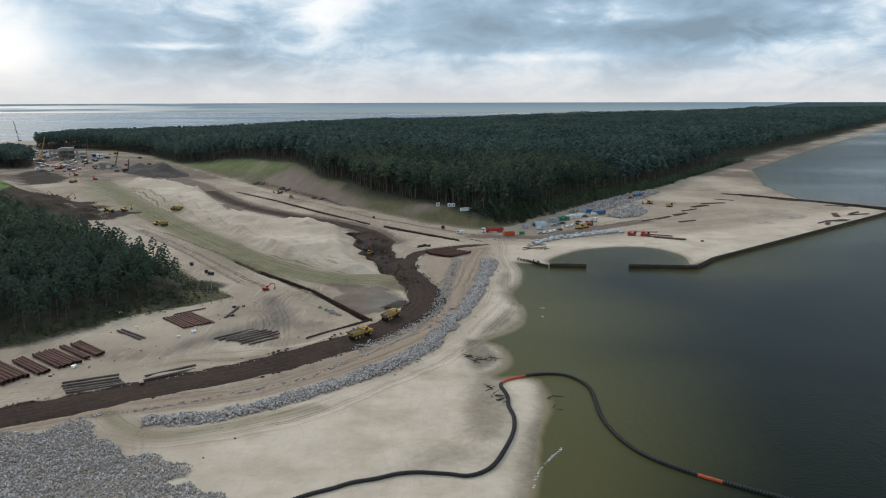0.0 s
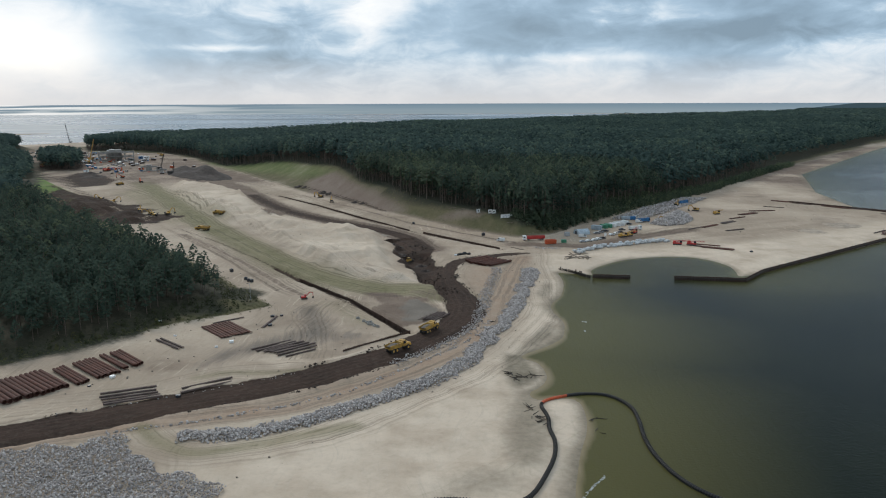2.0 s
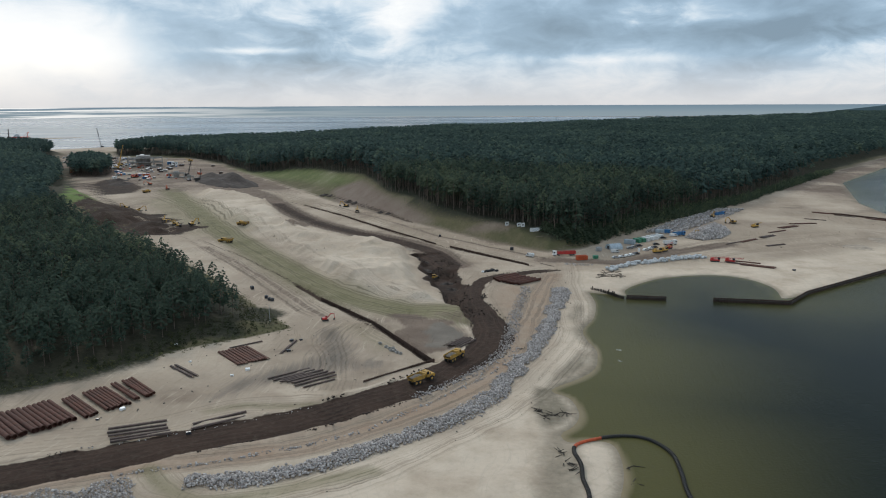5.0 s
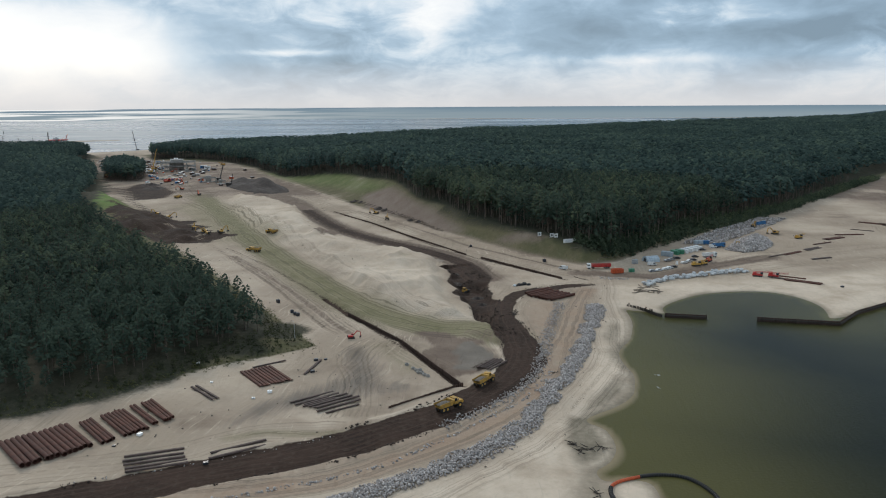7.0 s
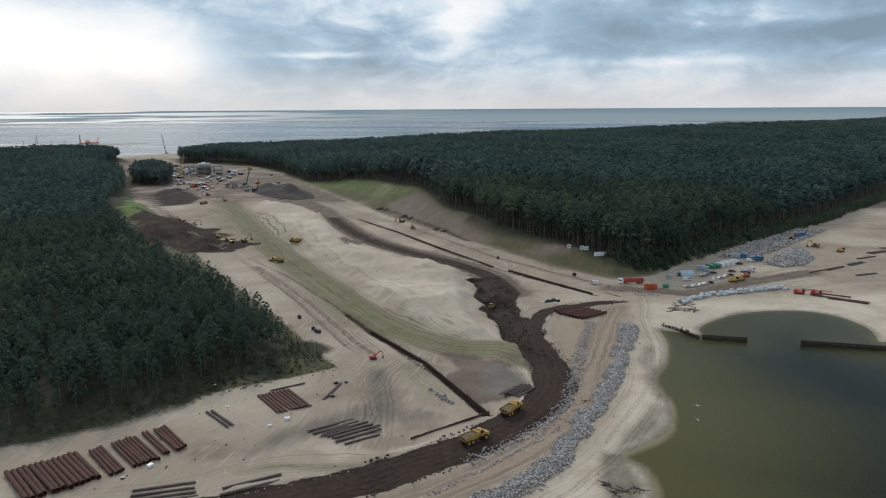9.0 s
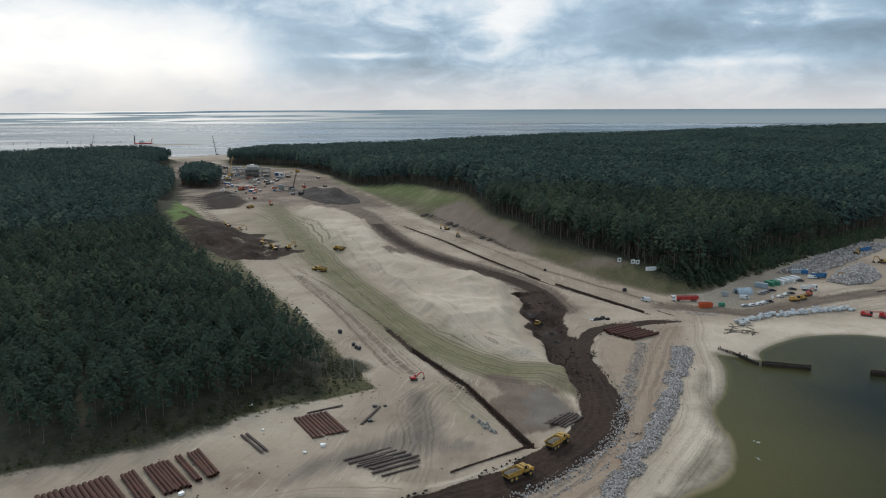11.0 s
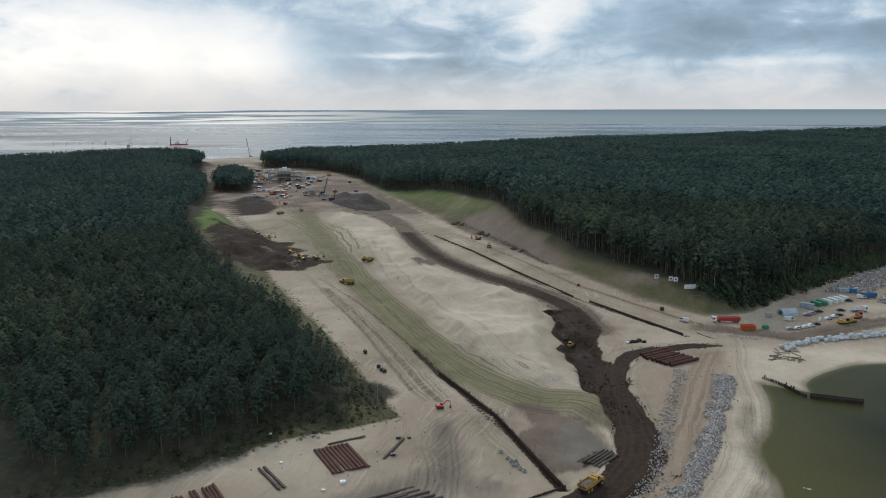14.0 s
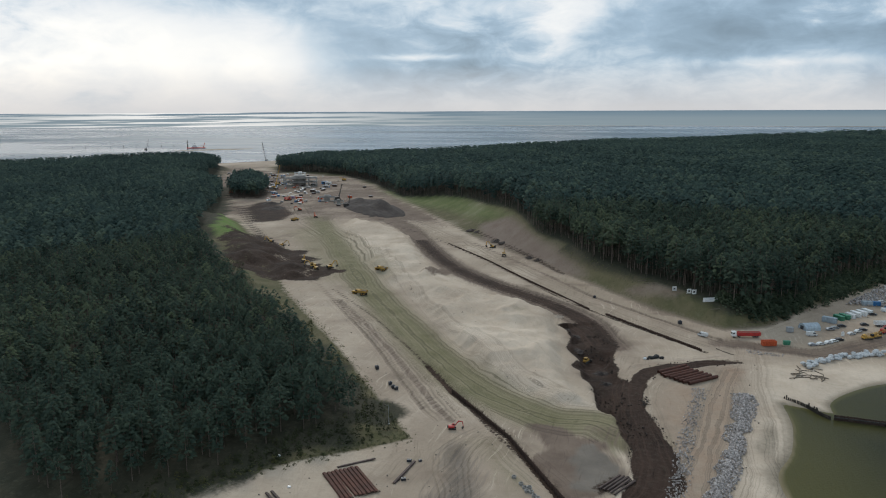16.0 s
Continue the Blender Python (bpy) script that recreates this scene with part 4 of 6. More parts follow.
M_RUBBER = plain("black_rubber", (0.022, 0.022, 0.022), 0.85, 0, 0.3, 2.0)
M_STEEL = plain("dark_steel", (0.07, 0.065, 0.06), 0.6, 0.4, 0.35, 1.5)
M_GLASS = plain("dark_window_glass", (0.02, 0.025, 0.03), 0.12, 0, 0.1, 1.0)
M_RUST = plain("rusty_steel", (0.115, 0.042, 0.026), 0.85, 0.1, 0.35, 0.6, (0.065, 0.028, 0.02))
M_PILE = plain("weathered_sheet_pile", (0.105, 0.062, 0.045), 0.85, 0.1, 0.4, 0.5, (0.05, 0.034, 0.028))
M_BROWNSTEEL = plain("brown_grey_steel", (0.10, 0.066, 0.055), 0.8, 0.1, 0.35, 0.7)
M_CONCRETE = plain("concrete", (0.38, 0.36, 0.33), 0.9, 0, 0.3, 0.5)
M_WOOD = plain("weathered_timber", (0.19, 0.15, 0.11), 0.9, 0, 0.4, 1.2)
M_BAG = plain("white_woven_bag", (0.55, 0.56, 0.56), 0.85, 0, 0.3, 0.8)
M_LOAD = plain("heaped_soil", (0.20, 0.165, 0.13), 0.95, 0, 0.4, 1.5)
M_DRIFT = plain("wet_driftwood", (0.06, 0.047, 0.036), 0.9, 0, 0.4, 1.5)
M_FOAM = plain("sea_foam", (0.75, 0.76, 0.74), 0.9, 0, 0.2, 1.0)


def stone_material():
    m, nd, ln, b = material("quarry_stone")
    isl = nd.new("ShaderNodeNewGeometry").outputs["Random Per Island"]
    c = nd.new("ShaderNodeTexCoord").outputs["Object"]
    col = mixed(nd, ln, isl, (0.22, 0.198, 0.187), (0.60, 0.55, 0.515))
    col = mixed(nd, ln, ramped(nd, ln, noise_node(nd, ln, c, 1.7, 4), 0.4, 0.75), col, (0.27, 0.23, 0.205))
    ln.new(col, b.inputs["Base Color"])
    b.inputs["Roughness"].default_value = 0.9
    return m


M_STONE = stone_material()

# ---- stones of the revetments ----
STONE_V = np.array([(-1, -0.6, -0.5), (1, -0.7, -0.6), (0.8, 0.8, -0.5), (-0.8, 0.7, -0.6), (-0.6, -0.5, 0.6), (0.5, -0.6, 0.75), (0.7, 0.4, 0.5), (-0.5, 0.6, 0.8)]) * 0.5
STONE_F = np.array([(0, 2, 1), (0, 3, 2), (4, 5, 6), (4, 6, 7), (0, 1, 5), (0, 5, 4), (1, 2, 6), (1, 6, 5), (2, 3, 7), (2, 7, 6), (3, 0, 4), (3, 4, 7)])


def stones(name, label, x, y, lift, lo, hi, seed, mat=M_STONE, category="stones"):
    """Many broken stones as one mesh, each turned and sized by chance."""
    rs = np.random.RandomState(seed)
    n = len(x)
    size = lo + (hi - lo) * rs.rand(n) ** 2
    q = rs.randn(n, 4)
    q /= np.linalg.norm(q, axis=1)[:, None]
    w, a, b, c = q.T
    R = np.stack([1 - 2 * (b * b + c * c), 2 * (a * b - c * w), 2 * (a * c + b * w), 2 * (a * b + c * w), 1 - 2 * (a * a + c * c), 2 * (b * c - a * w),
                  2 * (a * c - b * w), 2 * (b * c + a * w), 1 - 2 * (a * a + b * b)], 1).reshape(n, 3, 3)
    shape = STONE_V[None] * (0.75 + 0.5 * rs.rand(n, 8, 1)) * size[:, None, None]
    v = np.einsum("nij,nkj->nki", R, shape)
    v += np.stack([x, y, height(x, y) + lift + 0.15 * size], 1)[:, None]
    f = (STONE_F[None] + (np.arange(n) * 8)[:, None, None]).reshape(-1, 3)
    return tagged(new(name, mesh_from(name, v.reshape(-1, 3), f, [mat])), label, category, kind="stuff")


REVETMENT = rounded([(-80, 189), (-59, 193), (-43, 205), (-25, 223), (-7, 247), (3, 280), (10, 306), (18, 344), (25, 395)])
sx_, sy_, k_ = along_band(REVETMENT, 5.0, 6.8, 51)
keep_ = k_ + 0.9 * (value_noise(sx_, sy_, 5) - 0.5) + 0.5 * (value_noise(sx_, sy_, 13) - 0.5) > 0.22
sx_, sy_, k_ = sx_[keep_], sy_[keep_], k_[keep_]
stones("stone_revetment", "grey quarry stones in a low bank along the beach", sx_, sy_, 0.9 * np.clip(k_, 0, 1) * (0.4 + 0.9 * value_noise(sx_, sy_, 6)), 0.2, 0.85, 52)
sx_, sy_, k_ = along_band(rounded([(-30, 246), (-14, 268), (-5, 288), (-1, 306), (1, 332), (3, 356), (8, 398)]), 3.2, 1.7, 53)
stones("stone_strip", "thin strip of grey broken stone beside the track", sx_, sy_, 0.3 * np.clip(k_, 0, 1), 0.25, 0.7, 54)
FIELD = [(-150, 165), (-116, 180), (-106, 184), (-101, 188), (-90, 189), (-88, 183), (-80, 176), (-78, 171), (-70, 170), (-65, 165), (-58, 163), (-59, 157), (-48, 152), (-44, 149), (-38, 130), (-150, 130)]
sx_, sy_ = scattered(FIELD, 0.46, 55, (-150, 130, -38, 190))
keep_ = signed(sx_, sy_, FIELD) + 7 * (value_noise(sx_, sy_, 4) - 0.5) > 0.5
sx_, sy_ = sx_[keep_], sy_[keep_]
stones("stone_field", "wide field of dumped grey quarry stone", sx_, sy_, 0.9 * value_noise(sx_, sy_, 4), 0.18, 0.78, 56)
HEAP = [(118, 545), (128, 538), (142, 545), (154, 566), (158, 592), (146, 598), (132, 578)]
sx_, sy_ = scattered(HEAP, 0.95, 57, (110, 530, 165, 605))
stones("stone_heap", "tall heap of pale grey quarry stone", sx_, sy_, 5.0 * np.clip(signed(sx_, sy_, HEAP) / 11, 0, 1), 0.8, 2.2, 58)
sx_, sy_ = scattered([(92, 562), (118, 566), (150, 612), (200, 690), (176, 690), (120, 612)], 1.5, 59, (90, 560, 200, 700))
stones("stone_spread", "loose grey stones spread along the wood's edge", sx_, sy_, 0.8 * value_noise(sx_, sy_, 8), 0.7, 1.9, 60)
sx_, sy_, k_ = along_band([(30, 456), (46, 452)], 3, 1.0, 61)
stones("rubble", "pale rubble beside the orange container", sx_, sy_, 0.0 * k_, 0.3, 0.8, 62)
sx_, sy_, k_ = along_band(rounded([(-120, 201), (-82, 222), (-60, 237)])[::1], 1.0, 0.35, 63)
stones("road_spoil", "clods and stones along the haul road", sx_, sy_, 0.0 * k_, 0.25, 0.7, 64)
sx_, sy_, k_ = along_band(rounded([(-100, 190), (-70, 203), (-44, 220), (-24, 245), (-6, 272), (3, 300)]), 1.2, 0.9, 65)
stones("road_spoil", "clods and pale stones along the haul road's edge", sx_, sy_, 0.0 * k_, 0.3, 0.9, 66)

M_CLOD = plain("dark_soil_clods", (0.050, 0.033, 0.024), 0.95, 0, 0.4, 0.6)
sx_, sy_ = scattered(PIT, 1.5, 81, (-65, 325, -5, 490))
keep_ = value_noise(sx_, sy_, 7) > 0.6
stones("soil_clods", "dark clods of dug soil in the pit", sx_[keep_], sy_[keep_], 0.25 * value_noise(sx_[keep_], sy_[keep_], 3), 0.2, 0.9, 82, M_CLOD, "soil")
for side, seed in ((8.6, 83), (-8.4, 84)):
    edge_line = []
    for (ax, ay), (bx, by) in zip(HAUL_ROAD, HAUL_ROAD[1:]):
        w = side * (1 - 0.48 * min(1, max(0, (ay - 326) / 36)))
        le = math.dist((ax, ay), (bx, by))
        edge_line.append((ax + (by - ay) / le * w, ay - (bx - ax) / le * w))
    sx_, sy_, k_ = along_band(edge_line, 1.1, 0.8, seed)
    keep_ = (value_noise(sx_, sy_, 9) > 0.58) & (sx_ > -130)
    stones("soil_clods", "dark clods thrown up along the haul road", sx_[keep_], sy_[keep_], 0.05 * k_[keep_], 0.2, 0.75, seed + 5, M_CLOD, "soil")

# ---- sheet-pile walls ----


def pile_mesh(width, top, foot):
    """One trough-shaped steel beam, folded, with thickness."""
    prof = [(0, 0), (0.28, 0), (0.36, 0.34), (0.72, 0.34), (0.80, 0), (1.0, 0)]
    bm = bmesh.new()
    for (x0, y0), (x1, y1) in zip(prof, prof[1:]):
        vs = []
        for z in (foot, top):
            for dy in (0, 0.06):
                vs.append([bm.verts.new((x * width, y * width + dy, z)) for x, y in ((x0, y0), (x1, y1))])
        a, b, c, d = vs
        bm.faces.new((a[0], a[1], c[1], c[0])), bm.faces.new((b[1], b[0], d[0], d[1])), bm.faces.new((c[0], c[1], d[1], d[0]))
    me = bpy.data.meshes.new("pile")
    bm.to_mesh(me)
    bm.free()
    me.materials.append(M_PILE)
    return me


def pile_wall(name, label, line, width, top, foot, seed, beam=True):
    """A run of steel sheet piles along a line, with a waling beam."""
    base = tagged(new(name), label, "pile wall")
    me = pile_mesh(width, top, foot)
    rs = np.random.RandomState(seed)
    for (ax, ay), (bx, by) in zip(line, line[1:]):
        le = math.dist((ax, ay), (bx, by))
        n = max(1, int(le / width))
        ang = math.degrees(math.atan2(by - ay, bx - ax))
        for i in range(n):
            ob = new("pile", me)
            ob.parent = base
            t = i / n
            ob.matrix_basis = pose(ax + (bx - ax) * t, ay + (by - ay) * t, rs.rand() * 0.14, 0, 0, ang)
        if beam:
            bm = bmesh.new()
            nx, ny = -(by - ay) / le, (bx - ax) / le
            rod(bm, (ax - nx * 0.25, ay - ny * 0.25, top - 0.75), (bx - nx * 0.25, by - ny * 0.25, top - 0.75), 0.2, 6)
            part("waling_beam", bm, M_STEEL, base)
    return base


pile_wall("pile_wall", "short rust-brown sheet-pile wall standing in the water", [(55, 380.5), (73.5, 379)], 1.0, 1.0, -3.5, 71)
pile_wall("pile_wall", "long rust-brown sheet-pile wall holding the sand platform", [(95, 378.5), (129, 375), (144, 395), (331, 558)], 1.35, 1.0, -3.5, 72)
pile_wall("pile_wall", "dark sheet-pile wall across the platform's end", [(333, 560), (347, 577), (312, 618), (262, 668)], 1.6, 1.2, -2.5, 73)
pile_wall("trench_wall", "low brown sheet-pile edge of the dig", [(-49, 259), (-27.5, 283)], 0.9, 0.7, -1.5, 74, False)
pile_wall("trench_wall", "dark sheet-pile row along the pale canal track", [(10, 452), (-12, 475), (-40, 505)], 1.3, 0.5, -1.5, 78, False)
pile_wall("trench_wall", "dark sheet-pile row beside the brown track", [(-50, 513), (-100, 580), (-142, 639), (-190, 698)], 1.3, 0.5, -1.5, 79, False)
pile_wall("trench_wall", "rusted sheet piles lining the long trench", [(-27.5, 283), (-58, 330), (-91, 369)], 1.2, 0.15, -2.0, 75, False)

curb = tagged(new("breakwater_posts"), "row of dark wooden posts running into the water", "post row")
rs = np.random.RandomState(76)
for i in range(34):
    t = i / 33
    x, y = 40 + 15 * t + 1.2 * math.sin(t * 5), 397 - 16.5 * t
    tall = 0.35 + 0.25 * rs.rand() + (0.9 if i in (1, 15, 20, 22, 23) else 0)
    part("post", made((rod, (x, y, -2.5), (x + 0.1 * rs.randn(), y + 0.1 * rs.randn(), tall), 0.26, 7)), M_DRIFT, curb)

# ---- steel tubes and piles lying on the sand ----


def steel_tube(length, r, mat):
    """A hollow tube lying along x, open at both ends."""
    bm = bmesh.new()
    n = 12
    rings = []
    for x, rr in ((0, r), (length, r), (length, r * 0.86), (length - 1.2, r * 0.84)):
        rings.append([bm.verts.new((x, rr * math.cos(2 * math.pi * k / n), r + rr * math.sin(2 * math.pi * k / n))) for k in range(n)])
    for x, rr in ((0, r * 0.86), (1.2, r * 0.84)):
        rings.append([bm.verts.new((x, rr * math.cos(2 * math.pi * k / n), r + rr * math.sin(2 * math.pi * k / n))) for k in range(n)])
    for a, b in ((0, 1), (1, 2), (2, 3), (4, 0), (5, 4)):
        for k in range(n):
            bm.faces.new((rings[a][k], rings[b][k], rings[b][(k + 1) % n], rings[a][(k + 1) % n]))
    bm.faces.new(rings[3]), bm.faces.new(rings[5])
    bmesh.ops.recalc_face_normals(bm, faces=bm.faces)
    me = bpy.data.meshes.new("steel_beam")
    bm.to_mesh(me)
    bm.free()
    me.materials.append(mat)
    return me


def folded_pile(length, w, mat):
    """A pair of trough piles lying face down: a folded section along x."""
    bm = bmesh.new()
    prof = [(-0.5, 0.02), (-0.42, 0.0), (-0.26, 0.3), (0.26, 0.3), (0.42, 0.0), (0.5, 0.02), (0.5, 0.08), (0.44, 0.07), (0.29, 0.37), (-0.29, 0.37), (-0.44, 0.07), (-0.5, 0.08)]
    a = [bm.verts.new((0, y * w, z * w)) for y, z in prof]
    b = [bm.verts.new((length, y * w, z * w)) for y, z in prof]
    for i in range(len(prof)):
        j = (i + 1) % len(prof)
        bm.faces.new((a[i], a[j], b[j], b[i]))
    for ring in (a, b):
        for i in range(5):
            bm.faces.new((ring[i], ring[i + 1], ring[10 - i], ring[11 - i]))
    bmesh.ops.recalc_face_normals(bm, faces=bm.faces)
    me = bpy.data.meshes.new("steel_beam")
    bm.to_mesh(me)
    bm.free()
    me.materials.append(mat)
    return me


tubes = set()


def stack(start, side, way, count, length, me, label, group, seed, jitter=0.35, category=""):
    """Piles lying side by side: the first foot at start, the last at side, all pointing along way."""
    rs = np.random.RandomState(seed)
    ang = math.degrees(math.atan2(way[1], way[0]))
    for i in range(count):
        t = i / max(1, count - 1)
        x, y = start[0] + (side[0] - start[0]) * t, start[1] + (side[1] - start[1]) * t
        s = jitter * rs.randn()
        x, y = x + s * math.cos(radians(ang)), y + s * math.sin(radians(ang))
        mx, my = x + length / 2 * math.cos(radians(ang)), y + length / 2 * math.sin(radians(ang))
        ob = tagged(new("steel_tube" if me.name in tubes else "steel_beam", me), label, "steel tube" if me.name in tubes else "steel beam", group)
        ob.matrix_basis = pose(x, y, max(gz(x, y), gz(mx, my)) + 0.1, 0, 0, ang + 0.5 * rs.randn())


TUBE20 = steel_tube(20.0, 0.72, M_RUST)
TUBE18 = steel_tube(19.5, 0.52, M_RUST)
TUBE16 = steel_tube(18.6, 0.5, M_RUST)
TUBE17 = steel_tube(17.0, 0.7, M_RUST)
tubes.update(m.name for m in (TUBE20, TUBE18, TUBE16, TUBE17))
FOLD18 = folded_pile(18.5, 1.35, M_RUST)
FOLD_B = folded_pile(16.0, 1.1, M_BROWNSTEEL)
THIN12 = folded_pile(12.0, 0.9, M_BROWNSTEEL)
LBL = "rust-brown steel tube lying on the sand"
stack((-154.6, 219.3), (-144.2, 234.0), (16.3, -12.3), 13, 20.5, TUBE20, LBL, "large stack of thirteen tubes", 81)
stack((-141.2, 236.6), (-139.4, 239.2), (15.1, -12.2), 4, 19.4, TUBE18, LBL, "stack of four tubes", 82)
stack((-137.5, 242.0), (-133.4, 247.2), (15.3, -12.3), 7, 19.6, TUBE18, LBL, "stack of seven tubes", 83)
stack((-132.2, 250.1), (-131.6, 251.0), (15, -12.4), 2, 19, TUBE16, LBL, "pair of tubes", 84)
stack((-129.9, 252.9), (-127.8, 255.4), (14.1, -12.3), 4, 18.4, TUBE16, LBL, "stack of four short tubes", 85)
stack((-109.2, 285.5), (-101.2, 292.4), (13.3, -13.8), 9, 18.5, FOLD18, "rust-red folded steel beam on the sand", "stack of nine folded piles", 86, 0.2)
stack((-120.5, 269), (-119.4, 270.3), (12.6, -10.2), 2, 16, FOLD_B, "brown steel beam lying alone on the sand", "pair of lone piles", 87, 0.1)
stack((-85.5, 285), (-85.5, 285), (0.08, 1), 1, 15, FOLD_B, "single brown steel beam on trampled sand", "", 188)
stack((-106.5, 291), (-106, 291.8), (13, 12.5), 2, 18, THIN12, "thin grey-brown steel beam by the grass", "beams by the grass", 89, 0.4)
stack((-82, 260), (-70.5, 254), (10.5, 10.5), 6, 16, FOLD_B, "dark brown steel beam on pale sand", "spread row of dark piles", 90, 0.6)
stack((-79.5, 258.5), (-68, 252.5), (10.8, 10.2), 5, 15, THIN12, "narrow dark steel beam on pale sand", "narrow piles in the spread row", 91, 0.8)
stack((-115.5, 217), (-110, 207.5), (13, 6.5), 5, 15, FOLD_B, "dark brown steel beam beside the haul road", "rack of five piles by the road", 92, 0.4)
stack((-92.5, 220.5), (-91.8, 217.3), (12, 9.6), 2, 15, FOLD_B, "dark steel beam along the haul road", "pair of piles by the road", 93, 0.5)
stack((-9.5, 410.5), (3, 400.5), (11.5, 12), 8, 17, TUBE17, "rust-brown steel tube beside the junction", "stack of tubes at the junction", 94, 0.5)
stack((-24, 301), (-19.5, 297.5), (6.5, 12.5), 5, 14, THIN12, "rusty steel beam on the dark dig slope", "piles in the dig", 95, 0.5)
for k, (x, y, a) in enumerate(((128, 470, -28), (123, 466, -35), (131, 458, -30), (140, 524, 40), (152, 532, 42), (170, 548, 40), (182, 570, 38), (167, 520, 30), (197, 590, 35), (257, 512, 42), (262, 508, 60), (270, 520, 20), (296, 548, 15), (300, 552, 40), (286, 540, 70), (262, 660, -45), (280, 642, -48), (295, 630, -40), (270, 668, -50), (306, 600, -30), (252, 676, -40), (230, 640, -30), (210, 612, 10))):
    n = 1 + k % 3
    stack((x, y), (x - 1.4 * (n - 1) * math.sin(radians(a)), y + 1.4 * (n - 1) * math.cos(radians(a))), (math.cos(radians(a)), math.sin(radians(a))), n, 16, FOLD_B if k % 2 else FOLD18, "rusty steel beam lying on the sand platform", "beams on the platform", 200 + k, 1.5)

# ---- machines and vehicles ----


def dump_truck():
    """Articulated dump truck, its nose along +x: cab unit, dump body with a load, six big wheels."""
    top = tagged(new("dump_truck"), "yellow articulated dump truck on the dark haul road", "dump truck")
    part("chassis", made((box, -4.6, -0.6, 1.0, 4.6, 0.6, 1.5, 0.05)), M_STEEL, top)
    part("bonnet", made((prism, [(2.6, 1.3), (5.0, 1.2), (5.15, 1.7), (4.9, 2.25), (2.6, 2.5)], -1.15, 1.15)), M_YELLOW, top)
    part("grille", made((box, 5.1, -0.8, 1.3, 5.2, 0.8, 1.9, 0.02)), M_STEEL, top)
    cab = part("cab", made((box, 1.2, -1.1, 1.5, 2.7, 1.1, 2.4, 0.05), (box, 1.2, -1.1, 3.35, 2.75, 1.1, 3.55, 0.08), (box, 1.2, -1.1, 2.4, 1.35, 1.1, 3.4)), M_YELLOW, top)
    part("window", made((box, 1.3, -1.04, 2.4, 2.6, 1.04, 3.38, 0, {"taper": (0.9, 0.96)})), M_GLASS, cab)
    bm = bmesh.new()
    prof = [(-5.3, 2.3), (-4.4, 1.7), (0.0, 1.7), (0.9, 3.1), (-0.4, 3.15), (-5.4, 3.0)]
    prism(bm, prof, -1.55, -1.42), prism(bm, prof, 1.42, 1.55)
    box(bm, -5.0, -1.45, 1.65, 0.1, 1.45, 1.8)
    prism(bm, [(0.0, 1.7), (0.9, 3.1), (1.0, 3.3), (0.2, 3.3), (-0.15, 1.7)], -1.5, 1.5)
    part("dump_body", bm, M_YELLOW, top)
    bm = bmesh.new()
    bmesh.ops.create_grid(bm, x_segments=9, y_segments=5, size=1)
    for v in bm.verts:
        v.co = Vector((-2.4 + v.co.x * 2.5, v.co.y * 1.4, 2.5 + 0.75 * (1 - v.co.x ** 2) * (1 - v.co.y ** 2) + 0.12 * noise.noise(v.co * 3)))
    part("load", bm, M_LOAD, top, "grey sand load heaped in the body")
    for x in (-3.7, -2.0, 3.4):
        for y in (-1.15, 1.15):
            wheel(top, x, y, 0.9, 0.9, 0.7, M_RUBBER, M_YELLOW)
    part("mirror", made((box, 2.7, -1.5, 2.6, 2.8, -1.2, 3.1)), M_STEEL, top)
    part("exhaust", made((rod, (2.4, 1.2, 2.4), (2.4, 1.2, 3.7), 0.09, 8)), M_STEEL, top)
    return top


truck = stand(dump_truck(), -29.5, 260.5, 50)
again(truck, -20.2, 284, 62)
t3 = again(truck, -192, 508, 175)
t3["label"] = "mud-covered yellow dump truck in the grassy cut"
t4 = again(truck, -203, 572, 160)
t4["label"] = "dark dusty dump truck below the sand mound"
again(truck, -300, 863, 120)["label"] = "distant yellow dump truck by the dark soil heap"
again(truck, -384, 786, 80)["label"] = "distant dump truck in the far dig"


def excavator(mat, label, bend=0.0):
    """Tracked excavator facing +x."""
    top = tagged(new("excavator"), label, "excavator")
    for y in (-1.25, 1.25):
        part("track", made((prism, [(-2.0, 0.1), (2.0, 0.1), (2.35, 0.5), (2.0, 0.95), (-2.0, 0.95), (-2.35, 0.5)], y - 0.32, y + 0.32)), M_STEEL, top)
    part("turntable", made((rod, (0, 0, 0.9), (0, 0, 1.2), 0.8, 12)), M_STEEL, top)
    part("house", made((box, -2.3, -1.35, 1.2, 1.2, 1.35, 2.3, 0.08)), mat, top)
    part("counterweight", made((box, -2.9, -1.3, 1.25, -2.25, 1.3, 2.4, 0.15)), M_STEEL, top)
    cab = part("cab", made((box, 0.0, 0.45, 2.3, 1.45, 1.4, 3.1, 0.06, {"taper": (0.85, 0.95)})), mat, top)
    part("window", made((box, 0.1, 0.42, 1.7, 1.5, 1.43, 2.85, 0.03)), M_GLASS, cab)
    part("boom", made((prism, [(0.8, 1.9), (1.2, 1.7), (3.9, 4.6), (6.0, 4.4 - bend), (6.1, 4.8 - bend), (3.7, 5.2)], -0.28, 0.28)), mat, top)
    part("stick", made((prism, [(5.7, 4.9 - bend), (6.2, 4.7 - bend), (6.6, 1.6), (6.25, 1.5)], -0.2, 0.2)), mat, top)
    part("bucket", made((prism, [(6.1, 1.7), (6.8, 1.6), (6.5, 0.5), (5.5, 0.35), (5.4, 0.7)], -0.6, 0.6)), M_STEEL, top)
    part("ram", made((rod, (1.6, 0, 2.2), (3.3, 0, 4.3), 0.12, 8)), M_STEEL, top)
    return top


